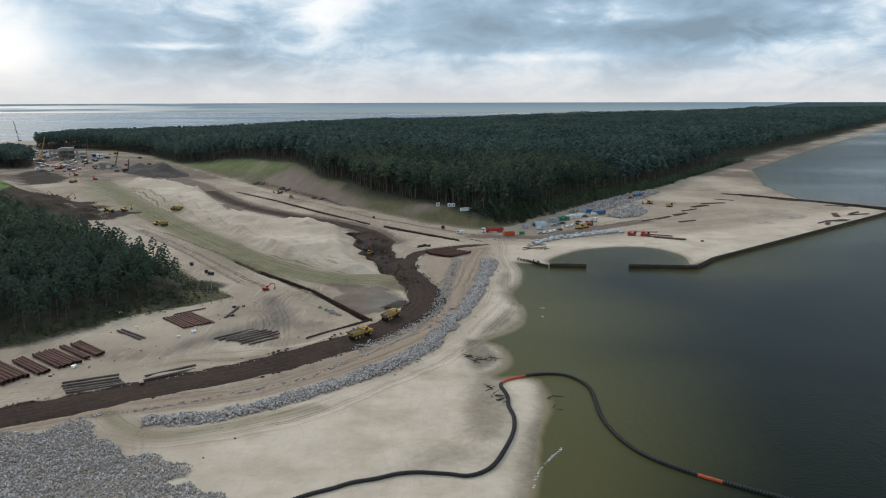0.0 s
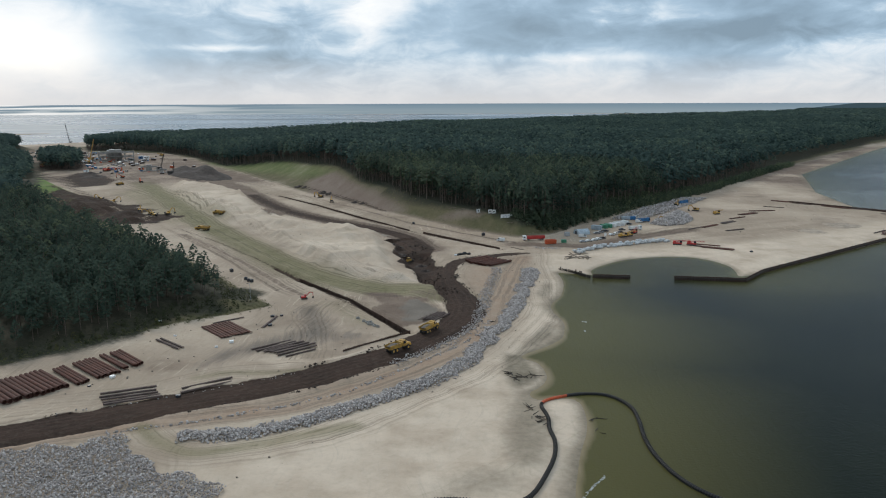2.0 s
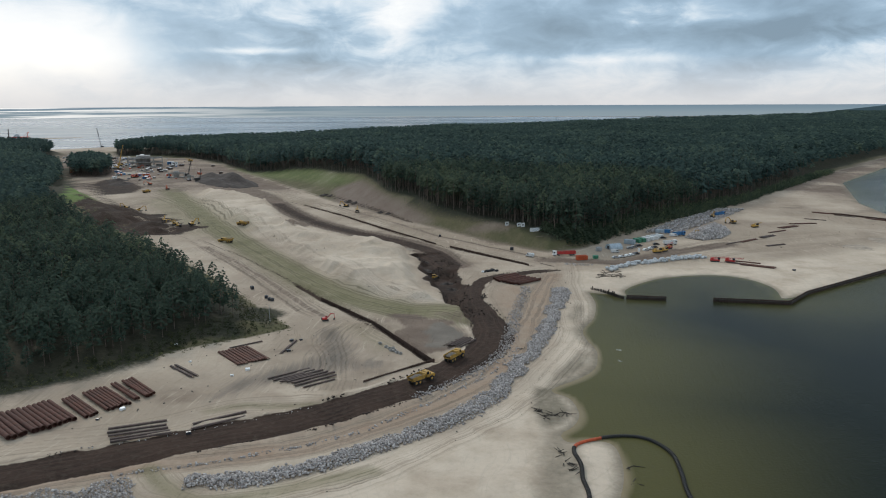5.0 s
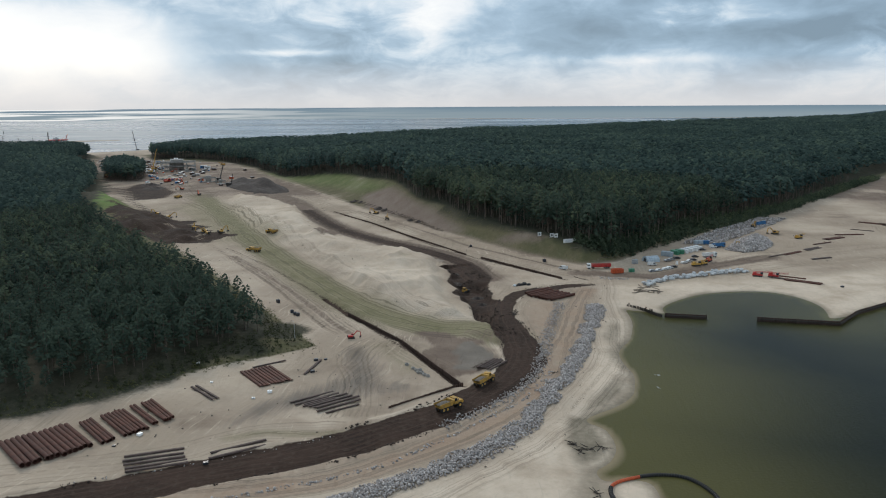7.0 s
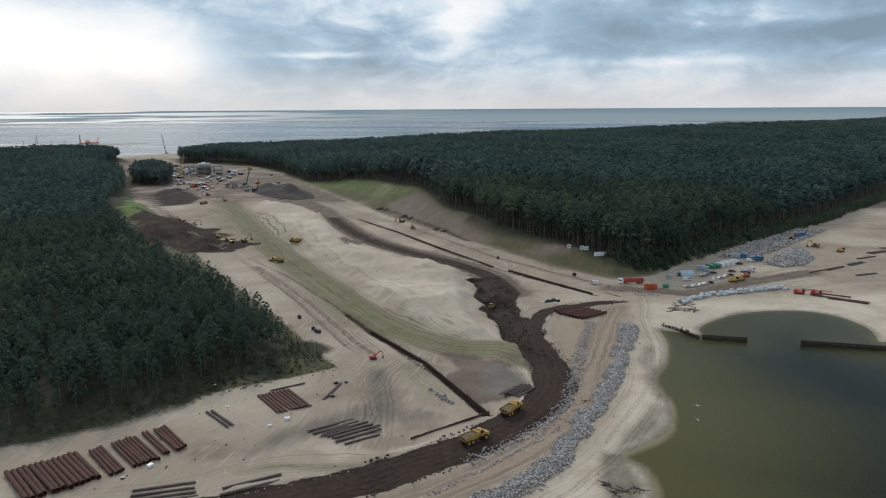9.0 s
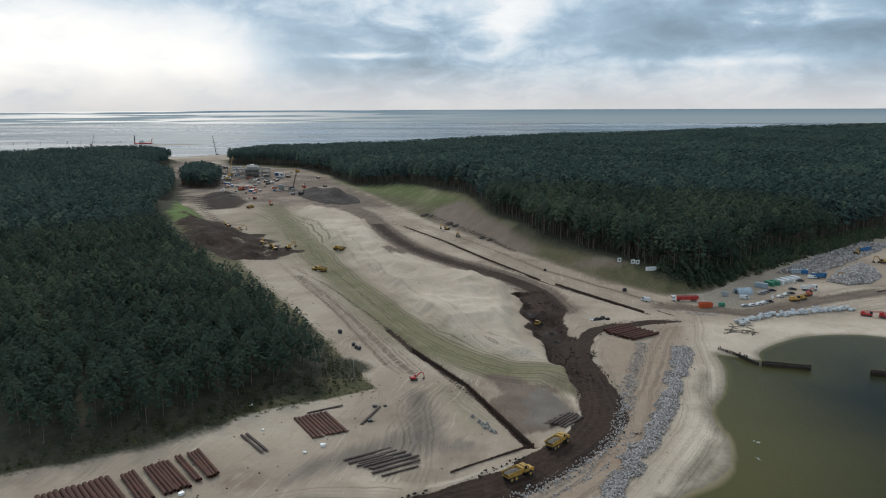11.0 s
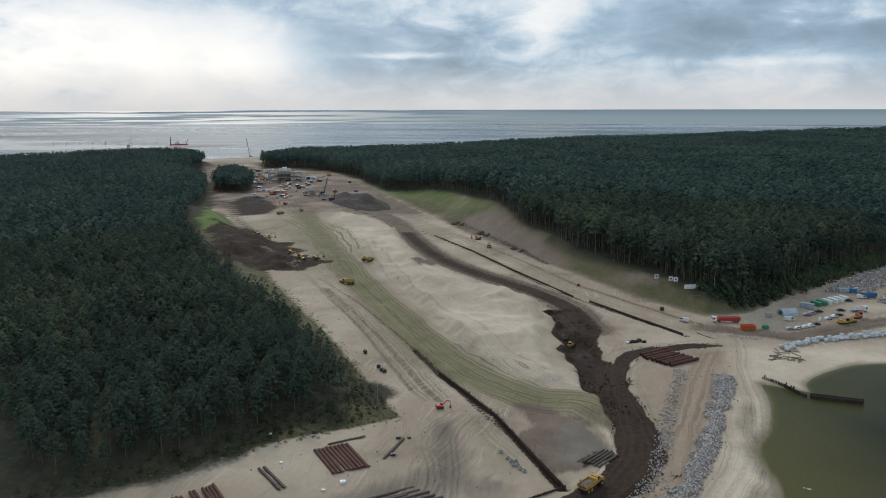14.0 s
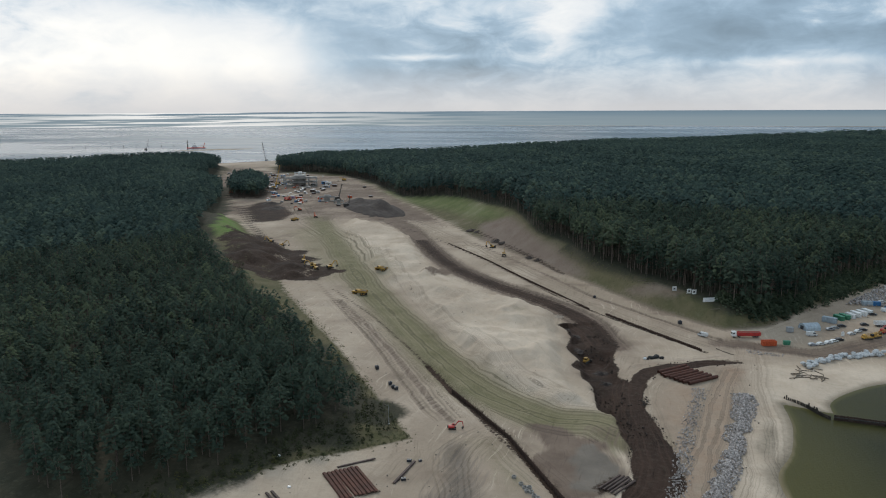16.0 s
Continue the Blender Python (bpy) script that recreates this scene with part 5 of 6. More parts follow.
stand(excavator(M_RED, "small red excavator on trampled sand"), -79.5, 330, 20, 0, 0.62)
exc = stand(excavator(M_YELLOW, "yellow tracked excavator working on the cut bank"), -251, 566, 150)
for x, y, a in ((-243, 573, 60), (-259, 578, 200), (-273, 590, 110), (-322, 645, 20), (-338, 655, 170)):
    again(exc, x, y, a)
dark_exc = stand(excavator(M_ORANGE, "red-orange excavator in the far dig"), -447, 918, 90)
for x, y, a in ((-478, 941, 45), (-416, 858, 200), (-540, 1080, 0), (-373, 812, 130)):
    again(dark_exc, x, y, a)
plat = stand(excavator(M_YELLOW, "yellow excavator on the sand platform"), 168, 612, 200)
again(plat, 160, 640, 60)["label"] = "yellow excavator beside the stone heap"
again(plat, 130, 548, 120)["label"] = "grab excavator at the foot of the stone heap"
again(plat, -149, 688, 160)["label"] = "dark excavator on the pale canal track"
again(plat, -132, 655, 100)["label"] = "excavator on the pale canal track"


def bulldozer():
    top = tagged(new("bulldozer"), "yellow bulldozer in the dark wet pit", "bulldozer")
    for y in (-1.1, 1.1):
        part("track", made((prism, [(-1.9, 0.1), (1.7, 0.1), (2.1, 0.5), (1.6, 1.0), (-1.6, 1.1), (-2.1, 0.6)], y - 0.3, y + 0.3)), M_STEEL, top)
    part("hull", made((prism, [(-1.6, 0.8), (2.0, 0.8), (2.1, 1.7), (0.4, 1.9), (-1.8, 1.7)], -0.8, 0.8)), M_YELLOW, top)
    cab = part("cab", made((box, -1.2, -0.8, 2.6, 0.5, 0.8, 2.8, 0.05), (box, -1.2, -0.8, 1.7, 0.5, 0.8, 2.0)), M_YELLOW, top)
    part("window", made((box, -1.1, -0.75, 1.9, 0.4, 0.75, 2.65)), M_GLASS, cab)
    part("blade", made((prism, [(2.7, 0.1), (2.95, 0.1), (2.75, 0.7), (2.9, 1.3), (2.65, 1.3), (2.5, 0.7)], -1.8, 1.8)), M_STEEL, top)
    for y in (-1.0, 1.0):
        part("push_arm", made((rod, (0, y, 0.6), (2.6, y, 0.5), 0.1, 6)), M_YELLOW, top)
    return top


stand(bulldozer(), -42.5, 429, 70)


def car(mat, label, van=False):
    top = tagged(new("van" if van else "car"), label, "van" if van else "car", "vehicles on the parking ground")
    if van:
        body = [(-2.6, 0.35), (2.5, 0.35), (2.6, 1.0), (1.9, 1.25), (1.3, 2.2), (-2.5, 2.25), (-2.65, 1.2)]
        glass = [(1.32, 1.3), (1.86, 1.25), (1.3, 2.0), (0.4, 2.0), (0.4, 1.3)]
    else:
        body = [(-2.15, 0.32), (2.1, 0.32), (2.2, 0.75), (1.2, 0.98), (0.5, 1.42), (-1.3, 1.46), (-2.1, 1.0), (-2.2, 0.6)]
        glass = [(-1.75, 1.0), (1.08, 1.0), (0.48, 1.38), (-1.25, 1.4)]
    b = part("body", made((prism, body, -0.9, 0.9)), mat, top)
    bmesh_b = bmesh.new()
    bmesh_b.from_mesh(b.data)
    bmesh.ops.bevel(bmesh_b, geom=bmesh_b.edges[:], offset=0.07, segments=1, affect="EDGES")
    bmesh_b.to_mesh(b.data)
    bmesh_b.free()
    part("side_window", made((prism, glass, -0.912, 0.912)), M_GLASS, top)
    part("windscreen", made((prism, [(1.1, 1.02), (1.19, 1.0), (0.52, 1.41), (0.44, 1.43)] if not van else [(1.35, 2.05), (1.9, 1.28), (1.93, 1.3), (1.37, 2.1)], -0.75, 0.75)), M_GLASS, top)
    part("bumper", made((box, 2.1, -0.8, 0.35, 2.25 if not van else 2.66, 0.8, 0.6)), M_STEEL, top)
    for x in (-1.35, 1.4):
        for y in (-0.8, 0.8):
            wheel(top, x, y, 0.33, 0.33, 0.22, M_RUBBER, M_SILVER)
    return top


white_car = stand(car(M_WHITE, "white car parked on the sand"), 70, 479.5, 35)
silver_car = stand(car(M_SILVER, "silver car parked on the sand"), 62, 474, 20)
dark_car = stand(car(M_DARKPAINT, "dark car parked on the sand"), 76, 486.5, 30)
for x, y, a in ((73, 483, 33), (84, 499.5, 35), (88, 504.5, 40), (66, 476, 30)):
    again(white_car, x, y, a)
for x, y, a in ((75, 505, 25), (78, 509, 25)):
    again(silver_car, x, y, a)
for x, y, a in ((82, 513, 20), (91, 508, 30), (103, 543, 10), (94, 519, 15)):
    again(dark_car, x, y, a)
again(white_car, 115, 575, 20)
white_van = stand(car(M_WHITE, "white panel van beside the grey tent", True), 64, 491, 12)
w2 = again(white_van, 11, 475, 150)
w2["label"] = "small white van driving along the sand track"
again(white_van, 112, 553, 10)["label"] = "white van beside the blue lorry"


def lorry(cab_mat, load_mat, label, length=10.5):
    """Tractor with a tipper trailer, facing +x."""
    top = tagged(new("lorry"), label, "lorry")
    part("chassis", made((box, -length + 0.5, -0.5, 0.75, 4.2, 0.5, 1.05)), M_STEEL, top)
    cab = part("cab", made((box, 2.2, -1.2, 0.7, 4.5, 1.2, 3.3, 0.14, {"taper": (0.92, 0.97)})), cab_mat, top)
    part("windscreen", made((box, 4.25, -1.05, 1.9, 4.5, 1.05, 2.8, 0.02)), M_GLASS, cab)
    part("side_window", made((box, 3.2, -1.225, 1.9, 4.1, 1.225, 2.7)), M_GLASS, cab)
    bm = bmesh.new()
    box(bm, -length, -1.25, 1.15, 1.3, -1.15, 2.9), box(bm, -length, 1.15, 1.15, 1.3, 1.25, 2.9)
    box(bm, -length, -1.25, 1.05, 1.3, 1.25, 1.2), box(bm, 1.2, -1.25, 1.15, 1.35, 1.25, 3.05), box(bm, -length - 0.08, -1.2, 1.15, -length + 0.05, 1.2, 2.85)
    tipper = part("tipper_body", bm, load_mat, top)
    for i in range(7):
        x = -length + 0.6 + i * (length + 0.4) / 7
        part("rib", made((box, x, -1.32, 1.1, x + 0.12, 1.32, 2.92)), load_mat, tipper)
    part("load", made((box, -length + 0.2, -1.1, 2.0, 1.1, 1.1, 2.65, 0.25)), M_LOAD, top)
    for x in (3.5, 0.6, -length + 1.2, -length + 2.4, -length + 3.6):
        for y in (-1.0, 1.0):
            wheel(top, x, y, 0.5, 0.5, 0.32, M_RUBBER, M_SILVER)
    return top


stand(lorry(M_WHITE, M_RED, "white-cabbed lorry with a red tipper trailer"), 29, 478, 195, 0, 0.95)
stand(lorry(M_BLUE, M_BLUE, "blue tipper lorry beside the stones", 4.5), 116, 555, 20)
stand(lorry(M_BLUE, M_BLUE, "blue tipper lorry below the wood", 6.5), 170, 655, 40)
stand(lorry(M_WHITE, M_WHITE, "white flatbed lorry behind the yellow machines", 4.5), 103, 520, 15)


def yellow_plant(label, mat):
    """Low loader-like piece of plant: hull, mast lying flat, wheels."""
    top = tagged(new("drill_rig"), label, "drilling rig")
    part("hull", made((box, -3.2, -1.2, 0.7, 2.2, 1.2, 1.6, 0.1), (box, -3.0, -1.0, 1.6, -1.2, 1.0, 2.5, 0.1)), mat, top)
    part("cab", made((box, 1.0, -1.1, 1.6, 2.3, 0.1, 2.8, 0.08)), M_GLASS, top)
    bm = bmesh.new()
    for y in (-0.35, 0.35):
        for z in (1.9, 2.5):
            rod(bm, (-2, y + 0.5, z), (7, y + 0.5, z + 0.8), 0.07, 6)
    for i in range(9):
        rod(bm, (-2 + i, 0.15, 1.9 + i * 0.09), (-1 + i, 0.85, 2.6 + i * 0.09), 0.05, 5)
    part("mast", bm, mat, top)
    for y in (-0.95, 0.95):
        part("track", made((prism, [(-2.6, 0.05), (1.8, 0.05), (2.2, 0.45), (1.8, 0.85), (-2.6, 0.85), (-3.0, 0.45)], y - 0.28, y + 0.28)), M_STEEL, top)
    return top


stand(yellow_plant("yellow drilling rig with its mast laid down", M_YELLOW), 90, 492, 25)
stand(yellow_plant("orange-yellow rig parked beside the cars", M_YELLOW), 95, 497, 40)
stand(yellow_plant("dark red piling rig parked on the sand", M_RED), 100, 506, 60)
stand(yellow_plant("red piling rig lying by the pond", M_RED), 119, 468, -20)
stand(yellow_plant("red crane carriage beside its dark boom", M_RED), 127, 466, -30)
stand(yellow_plant("yellow rig on the sand platform", M_YELLOW), 180, 596, 30)


# ---- site cabins, containers and signs ----
def container(mat, label, length=6.1):
    """Corrugated steel container, doors at +x."""
    top = tagged(new("container"), label, "container", "containers on the parking ground")
    bm = bmesh.new()
    box(bm, 0, -1.15, 0.1, length, 1.15, 2.5)
    body = part("body", bm, mat, top)
    for i in range(int(length / 0.6)):
        x = 0.2 + i * 0.6
        part("rib", made((box, x, -1.22, 0.2, x + 0.25, 1.22, 2.4)), mat, body)
    part("roof", made((box, -0.05, -1.24, 2.45, length + 0.05, 1.24, 2.6, 0.03)), mat, top)
    for y in (-0.58, 0.58):
        d = part("door", made((box, length, y - 0.55, 0.15, length + 0.06, y + 0.55, 2.4, 0.02)), mat, top)
        part("lock_bar", made((rod, (length + 0.1, y, 0.2), (length + 0.1, y, 2.35), 0.03, 6)), M_STEEL, d)
    return top


cw = stand(container(M_WHITE, "white steel container beside the wood's edge"), 92, 541, -58)
for x, y in ((95.5, 544.5), (99, 548), (88.5, 537)):
    again(cw, x, y, -58)
cg = stand(container(M_GREEN, "green steel container in the row"), 81.5, 530, -58)
again(cg, 85, 533.5, -58)
stand(container(M_TENT, "grey-blue site cabin in the row"), 74, 521, -30, 0, 1.15)
stand(container(M_BLUE, "dark blue container by the stones", 4), 108, 566, 10)
stand(container(M_TENT, "pale violet-grey cabin near the wood", 6), 102, 565, 15)
stand(container(M_GREEN, "small green container by the track", 4), 48.5, 471.5, 15, 0, 0.75)


def open_skip():
    top = tagged(new("skip_container"), "large orange open-topped steel skip", "skip")
    bm = bmesh.new()
    box(bm, -3.4, -1.3, 0.2, 3.4, -1.2, 2.5), box(bm, -3.4, 1.2, 0.2, 3.4, 1.3, 2.5), box(bm, -3.4, -1.3, 0.2, -3.3, 1.3, 2.5), box(bm, 3.3, -1.3, 0.2, 3.4, 1.3, 2.5), box(bm, -3.4, -1.3, 0.1, 3.4, 1.3, 0.25)
    part("body", bm, M_ORANGE, top)
    for i in range(7):
        x = -3.3 + i * 1.08
        part("rib", made((box, x, -1.4, 0.2, x + 0.14, 1.4, 2.45)), M_ORANGE, top)
    part("rim", made((box, -3.5, -1.42, 2.42, 3.5, -1.18, 2.6), (box, -3.5, 1.18, 2.42, 3.5, 1.42, 2.6)), M_ORANGE, top)
    return top


stand(open_skip(), 41.5, 468.5, 18)


def tent():
    """Large barrel-roofed sheet tent on hoops."""
    top = tagged(new("storage_tent"), "large grey-blue sheeted storage tent", "tent")
    prof = [(3.6 * math.cos(math.pi * k / 8), 0.2 + 3.4 * math.sin(math.pi * k / 8)) for k in range(9)]
    bm = bmesh.new()
    prism(bm, [(x, z) for x, z in prof] + [(-3.6, 0), (3.6, 0)], -4.5, 4.5)
    part("sheet", bm, M_TENT, top)
    for i in range(6):
        y = -4.5 + i * 1.8
        bm = bmesh.new()
        for (x0, z0), (x1, z1) in zip(prof, prof[1:]):
            rod(bm, (x0 * 1.01, y, z0 * 1.01), (x1 * 1.01, y, z1 * 1.01), 0.07, 5)
        part("hoop", bm, M_SILVER, top)
    part("door", made((box, -1.4, -4.58, 0, 1.4, -4.5, 2.3)), M_DARKPAINT, top)
    return top


stand(tent(), 65, 504, -65, 0, 0.95)
stand(container(M_SILVER, "small grey site shed near the track", 3), 53, 495, 20)


def toilet_cabin():
    top = tagged(new("toilet_cabin"), "white portable toilet cabin", "toilet cabin")
    part("body", made((box, -0.55, -0.55, 0.1, 0.55, 0.55, 2.2, 0.04)), M_WHITE, top)
    part("roof", made((box, -0.6, -0.6, 2.2, 0.6, 0.6, 2.4, 0.1, {"taper": (0.7, 0.7)})), M_SILVER, top)
    part("door", made((box, 0.55, -0.4, 0.2, 0.6, 0.4, 2.05, 0.02)), M_TENT, top)
    return top


stand(toilet_cabin(), 79, 494.5, 20)


def sign_board(w, h, mark):
    """White board on two posts; the mark is a plain dark shape."""
    top = tagged(new("sign_board"), "white notice board on posts before the pines", "sign board", "boards before the pines")
    part("panel", made((box, -0.06, -w / 2, 1.0, 0.06, w / 2, 1.0 + h, 0.02)), M_WHITE, top)
    for y in (-w / 2 + 0.2, w / 2 - 0.2):
        part("post", made((rod, (-0.12, y, -0.3), (-0.12, y, 1.0 + h), 0.07, 8)), M_STEEL, top)
    if mark:
        part("mark", made((box, 0.06, -w * 0.2, 1.0 + h * 0.3, 0.08, w * 0.2, 1.0 + h * 0.7)), M_DARKPAINT, top)
    else:
        for i in range(3):
            part("mark", made((box, 0.06, -w * 0.35, 1.35 + i * 0.6, 0.08, w * (0.1 + 0.1 * i), 1.6 + i * 0.6)), M_TENT, top)
    return top


s1 = stand(sign_board(2.8, 2.6, True), -3.5, 529.5, -60)
again(s1, 4.5, 523.5, -60), again(s1, 7.2, 521.6, -60)
stand(sign_board(8.5, 2.4, False), 15.5, 511.5, -65)


# ---- white bags along the pond ----
def big_bag():
    bm = bmesh.new()
    box(bm, -0.75, -0.75, 0, 0.75, 0.75, 1.2, 0.3)
    for v in bm.verts:
        v.co.x *= 1 + 0.18 * math.sin(v.co.z * 2.4)
        v.co.y *= 1 + 0.18 * math.sin(v.co.z * 2.4)
    me = bpy.data.meshes.new("big_bag")
    bm.to_mesh(me)
    bm.free()
    me.materials.append(M_BAG)
    return me


rs = np.random.RandomState(101)
BAG = big_bag()
bag_line = rounded([(53, 437), (62, 448), (72, 456), (92, 469), (115, 480)])
bx_, by_, _ = along_band(bag_line, 2.2, 0.46, 102, False)
for x, y in zip(bx_, by_):
    ob = tagged(new("big_bag", BAG), "white woven bulk bag in a rough wall", "bulk bag", "bag wall by the pond")
    ob.matrix_basis = pose(x, y, gz(x, y) + (0.0 if rs.rand() < 0.65 else 0.75), rs.randn() * 8, rs.randn() * 8, rs.rand() * 90) @ Matrix.Diagonal((0.8 + 0.5 * rs.rand(), 0.9 + 0.4 * rs.rand(), 0.9 + 0.3 * rs.rand(), 1))

# ---- dredging pipe across beach and water ----
PIPE = rounded([(-45, 133), (-34, 146), (-23, 153.5), (-15, 157.5), (-8, 159.7), (1, 159), (6, 158.3), (11, 162.5), (15, 172), (18, 182), (19, 191), (18.2, 198), (18.4, 205), (17.2, 212), (18, 218), (22, 222), (29, 225.4), (36, 225.6), (40.5, 222), (43.5, 215), (43.6, 205), (43, 196), (43.6, 186), (46, 176), (50, 168.5), (57, 161.5), (65, 155.5), (75, 149), (88, 142)], 6)


def pipe_height(x, y):
    return max(gz(x, y), -1.05) + 0.35


pipeline = tagged(new("dredging_pipe"), "long black segmented dredging pipe with orange sections", "pipeline")
lengths = np.cumsum([0] + [math.dist(a, b) for a, b in zip(PIPE, PIPE[1:])])
total = float(lengths[-1])


def at_length(s):
    i = int(np.clip(np.searchsorted(lengths, s) - 1, 0, len(PIPE) - 2))
    t = (s - lengths[i]) / (lengths[i + 1] - lengths[i])
    x = PIPE[i][0] + t * (PIPE[i + 1][0] - PIPE[i][0])
    y = PIPE[i][1] + t * (PIPE[i + 1][1] - PIPE[i][1])
    return x, y


near_end = min(range(len(PIPE)), key=lambda i: math.dist(PIPE[i], (18.5, 219)))
far_end = min(range(len(PIPE)), key=lambda i: math.dist(PIPE[i], (61, 158.5)))
orange = ((lengths[near_end] - 5, lengths[near_end] + 6.5), (lengths[far_end] - 4, lengths[far_end] + 5))


def collar(r, mat):
    bm = bmesh.new()
    rod(bm, (-0.1, 0, 0), (0.1, 0, 0), r, 12)
    me = bpy.data.meshes.new("collar")
    bm.to_mesh(me)
    bm.free()
    me.materials.append(mat)
    return me


COLLAR, COLLAR_ORANGE = collar(0.58, M_STEEL), collar(0.47, M_ORANGE)
s, seg = 0.0, 5.6
while s < total - seg:
    bm = bmesh.new()
    pts = [at_length(s + seg * k / 4) for k in range(5)]
    pts = [(x, y, pipe_height(x, y)) for x, y in pts]
    for a, b in zip(pts, pts[1:]):
        rod(bm, a, b, 0.42, 10)
    is_orange = any(a < s + seg / 2 < b for a, b in orange)
    sec = part("section", bm, M_ORANGE if is_orange else M_RUBBER, pipeline, "orange pipe section" if is_orange else "")
    for k in range(8):
        x, y = at_length(s + seg * (k + 0.5) / 8)
        x2, y2 = at_length(s + seg * (k + 0.75) / 8)
        ob = new("collar", COLLAR_ORANGE if is_orange else COLLAR)
        ob.parent = sec
        ob.matrix_basis = pose(x, y, pipe_height(x, y), 0, 0, math.degrees(math.atan2(y2 - y, x2 - x)))
    s += seg


# ---- driftwood, foam, small things ----
def driftwood(seed, n):
    rs = np.random.RandomState(seed)
    top = tagged(new("driftwood"), "dark wet driftwood roots on the beach", "driftwood")
    for _ in range(n):
        bm = bmesh.new()
        a = rs.rand() * 6.283
        le = 1.0 + 2.2 * rs.rand()
        p = (rs.randn() * 0.7, rs.randn() * 0.7, 0.15)
        q = (p[0] + le * math.cos(a), p[1] + le * math.sin(a), 0.2 + 0.7 * rs.rand())
        rod(bm, p, q, 0.16, 6, 0.06)
        part("branch", bm, M_DRIFT, top)
    return top


for i, (x, y, n) in enumerate(((9.5, 240, 9), (13.5, 238, 7), (16, 240, 5), (13.5, 212, 8), (15, 206, 7), (16, 202, 5), (11, 236, 5), (31, 208, 4), (32, 200, 3), (5, 300, 3), (-14, 372, 8), (-13.5, 376, 8))):
    stand(driftwood(300 + i, n), x, y, 37 * i)


def foam_line(pts, width, seed):
    """Broken foam on the water: many thin flakes along a short wave."""
    x, y, _ = along_band(pts, width, 5, seed)
    rs = np.random.RandomState(seed)
    bm = bmesh.new()
    for a, b in zip(x, y):
        r = 0.06 + 0.17 * rs.rand()
        bmesh.ops.create_cone(bm, cap_ends=True, segments=6, radius1=r, radius2=r * 0.6, depth=0.06, matrix=Matrix.Translation((a, b, -0.97)) @ Matrix.Diagonal((1 + rs.rand(), 0.7, 1, 1)))
    me = bpy.data.meshes.new("foam")
    bm.to_mesh(me)
    bm.free()
    me.materials.append(M_FOAM)
    return tagged(new("wave_foam", me), "small white breaking wave at the beach", "foam", kind="stuff")


foam_line([(29.5, 175), (26, 169.5), (23.2, 165), (21.3, 160), (20, 155)], 0.35, 401)
foam_line([(40, 304), (42, 303)], 0.5, 402)
foam_line([(39, 292), (40.5, 289)], 0.35, 403)


def bin_box():
    top = tagged(new("fuel_tank"), "small black tank on the sand track", "tank", "dark tanks by the grass verge")
    part("body", made((box, -0.8, -0.6, 0.1, 0.8, 0.6, 1.5, 0.12)), M_DARKPAINT, top)
    part("lid", made((rod, (0, 0, 1.5), (0, 0, 1.65), 0.3, 10)), M_STEEL, top)
    return top


tank = stand(bin_box(), -117.5, 366.5, 30)
again(tank, -115, 363.5, 10), again(tank, -113.2, 362, 50), again(tank, 0, 495, 20, 0, 1.3)
again(tank, -130, 382.5, -45, 0, 1.2), again(tank, -50, 541, 10)


def cover_heap():
    """Heap of black rubber hose coils and bags."""
    top = tagged(new("rubber_heap"), "black heap of rubber hoses and sacks", "heap")
    rs = np.random.RandomState(55)
    for i in range(16):
        x, y, r = rs.randn() * 2.4, rs.randn() * 0.9, 0.5 + 0.5 * rs.rand()
        bm = bmesh.new()
        bmesh.ops.create_icosphere(bm, subdivisions=2, radius=r, matrix=Matrix.Translation((x, y, r * 0.6)) @ Matrix.Diagonal((1.4, 1, 0.8, 1)))
        for v in bm.verts:
            v.co += 0.16 * r * noise.noise_vector(v.co * 1.7)
        part("sack", bm, M_RUBBER if i else M_WHITE, top)
    return top


stand(cover_heap(), -12.5, 432.5, 35)


def lamp_post():
    top = tagged(new("lamp_post"), "slim grey lamp post at the grass edge", "lamp post")
    part("pole", made((rod, (0, 0, 0), (0, 0, 7.5), 0.09, 8, 0.05)), M_SILVER, top)
    part("arm", made((rod, (0, 0, 7.4), (0.9, 0, 7.6), 0.04, 6)), M_SILVER, top)
    part("lamp_head", made((box, 0.7, -0.15, 7.52, 1.4, 0.15, 7.66, 0.03)), M_STEEL, top)
    part("base", made((box, -0.35, -0.35, 0, 0.35, 0.35, 0.3, 0.04)), M_CONCRETE, top)
    return top


stand(lamp_post(), -103, 327, 200)


def ring_stack():
    top = tagged(new("concrete_ring"), "grey concrete well ring lying by the trench", "concrete ring", "rings by the trench")
    bm = bmesh.new()
    n = 14
    for r0, r1, z0, z1 in ((0.75, 0.75, 0, 0.7), (0.58, 0.58, 0.7, 0)):
        a = [bm.verts.new((r0 * math.cos(2 * math.pi * k / n), r0 * math.sin(2 * math.pi * k / n), z0)) for k in range(n)]
        b = [bm.verts.new((r1 * math.cos(2 * math.pi * k / n), r1 * math.sin(2 * math.pi * k / n), z1)) for k in range(n)]
        for k in range(n):
            bm.faces.new((a[k], a[(k + 1) % n], b[(k + 1) % n], b[k]))
        if z0 == 0:
            outer = b
    inner = a
    for k in range(n):
        bm.faces.new((outer[k], outer[(k + 1) % n], inner[(k + 1) % n], inner[k]))
    bmesh.ops.recalc_face_normals(bm, faces=bm.faces)
    part("wall", bm, M_CONCRETE, top)
    return top


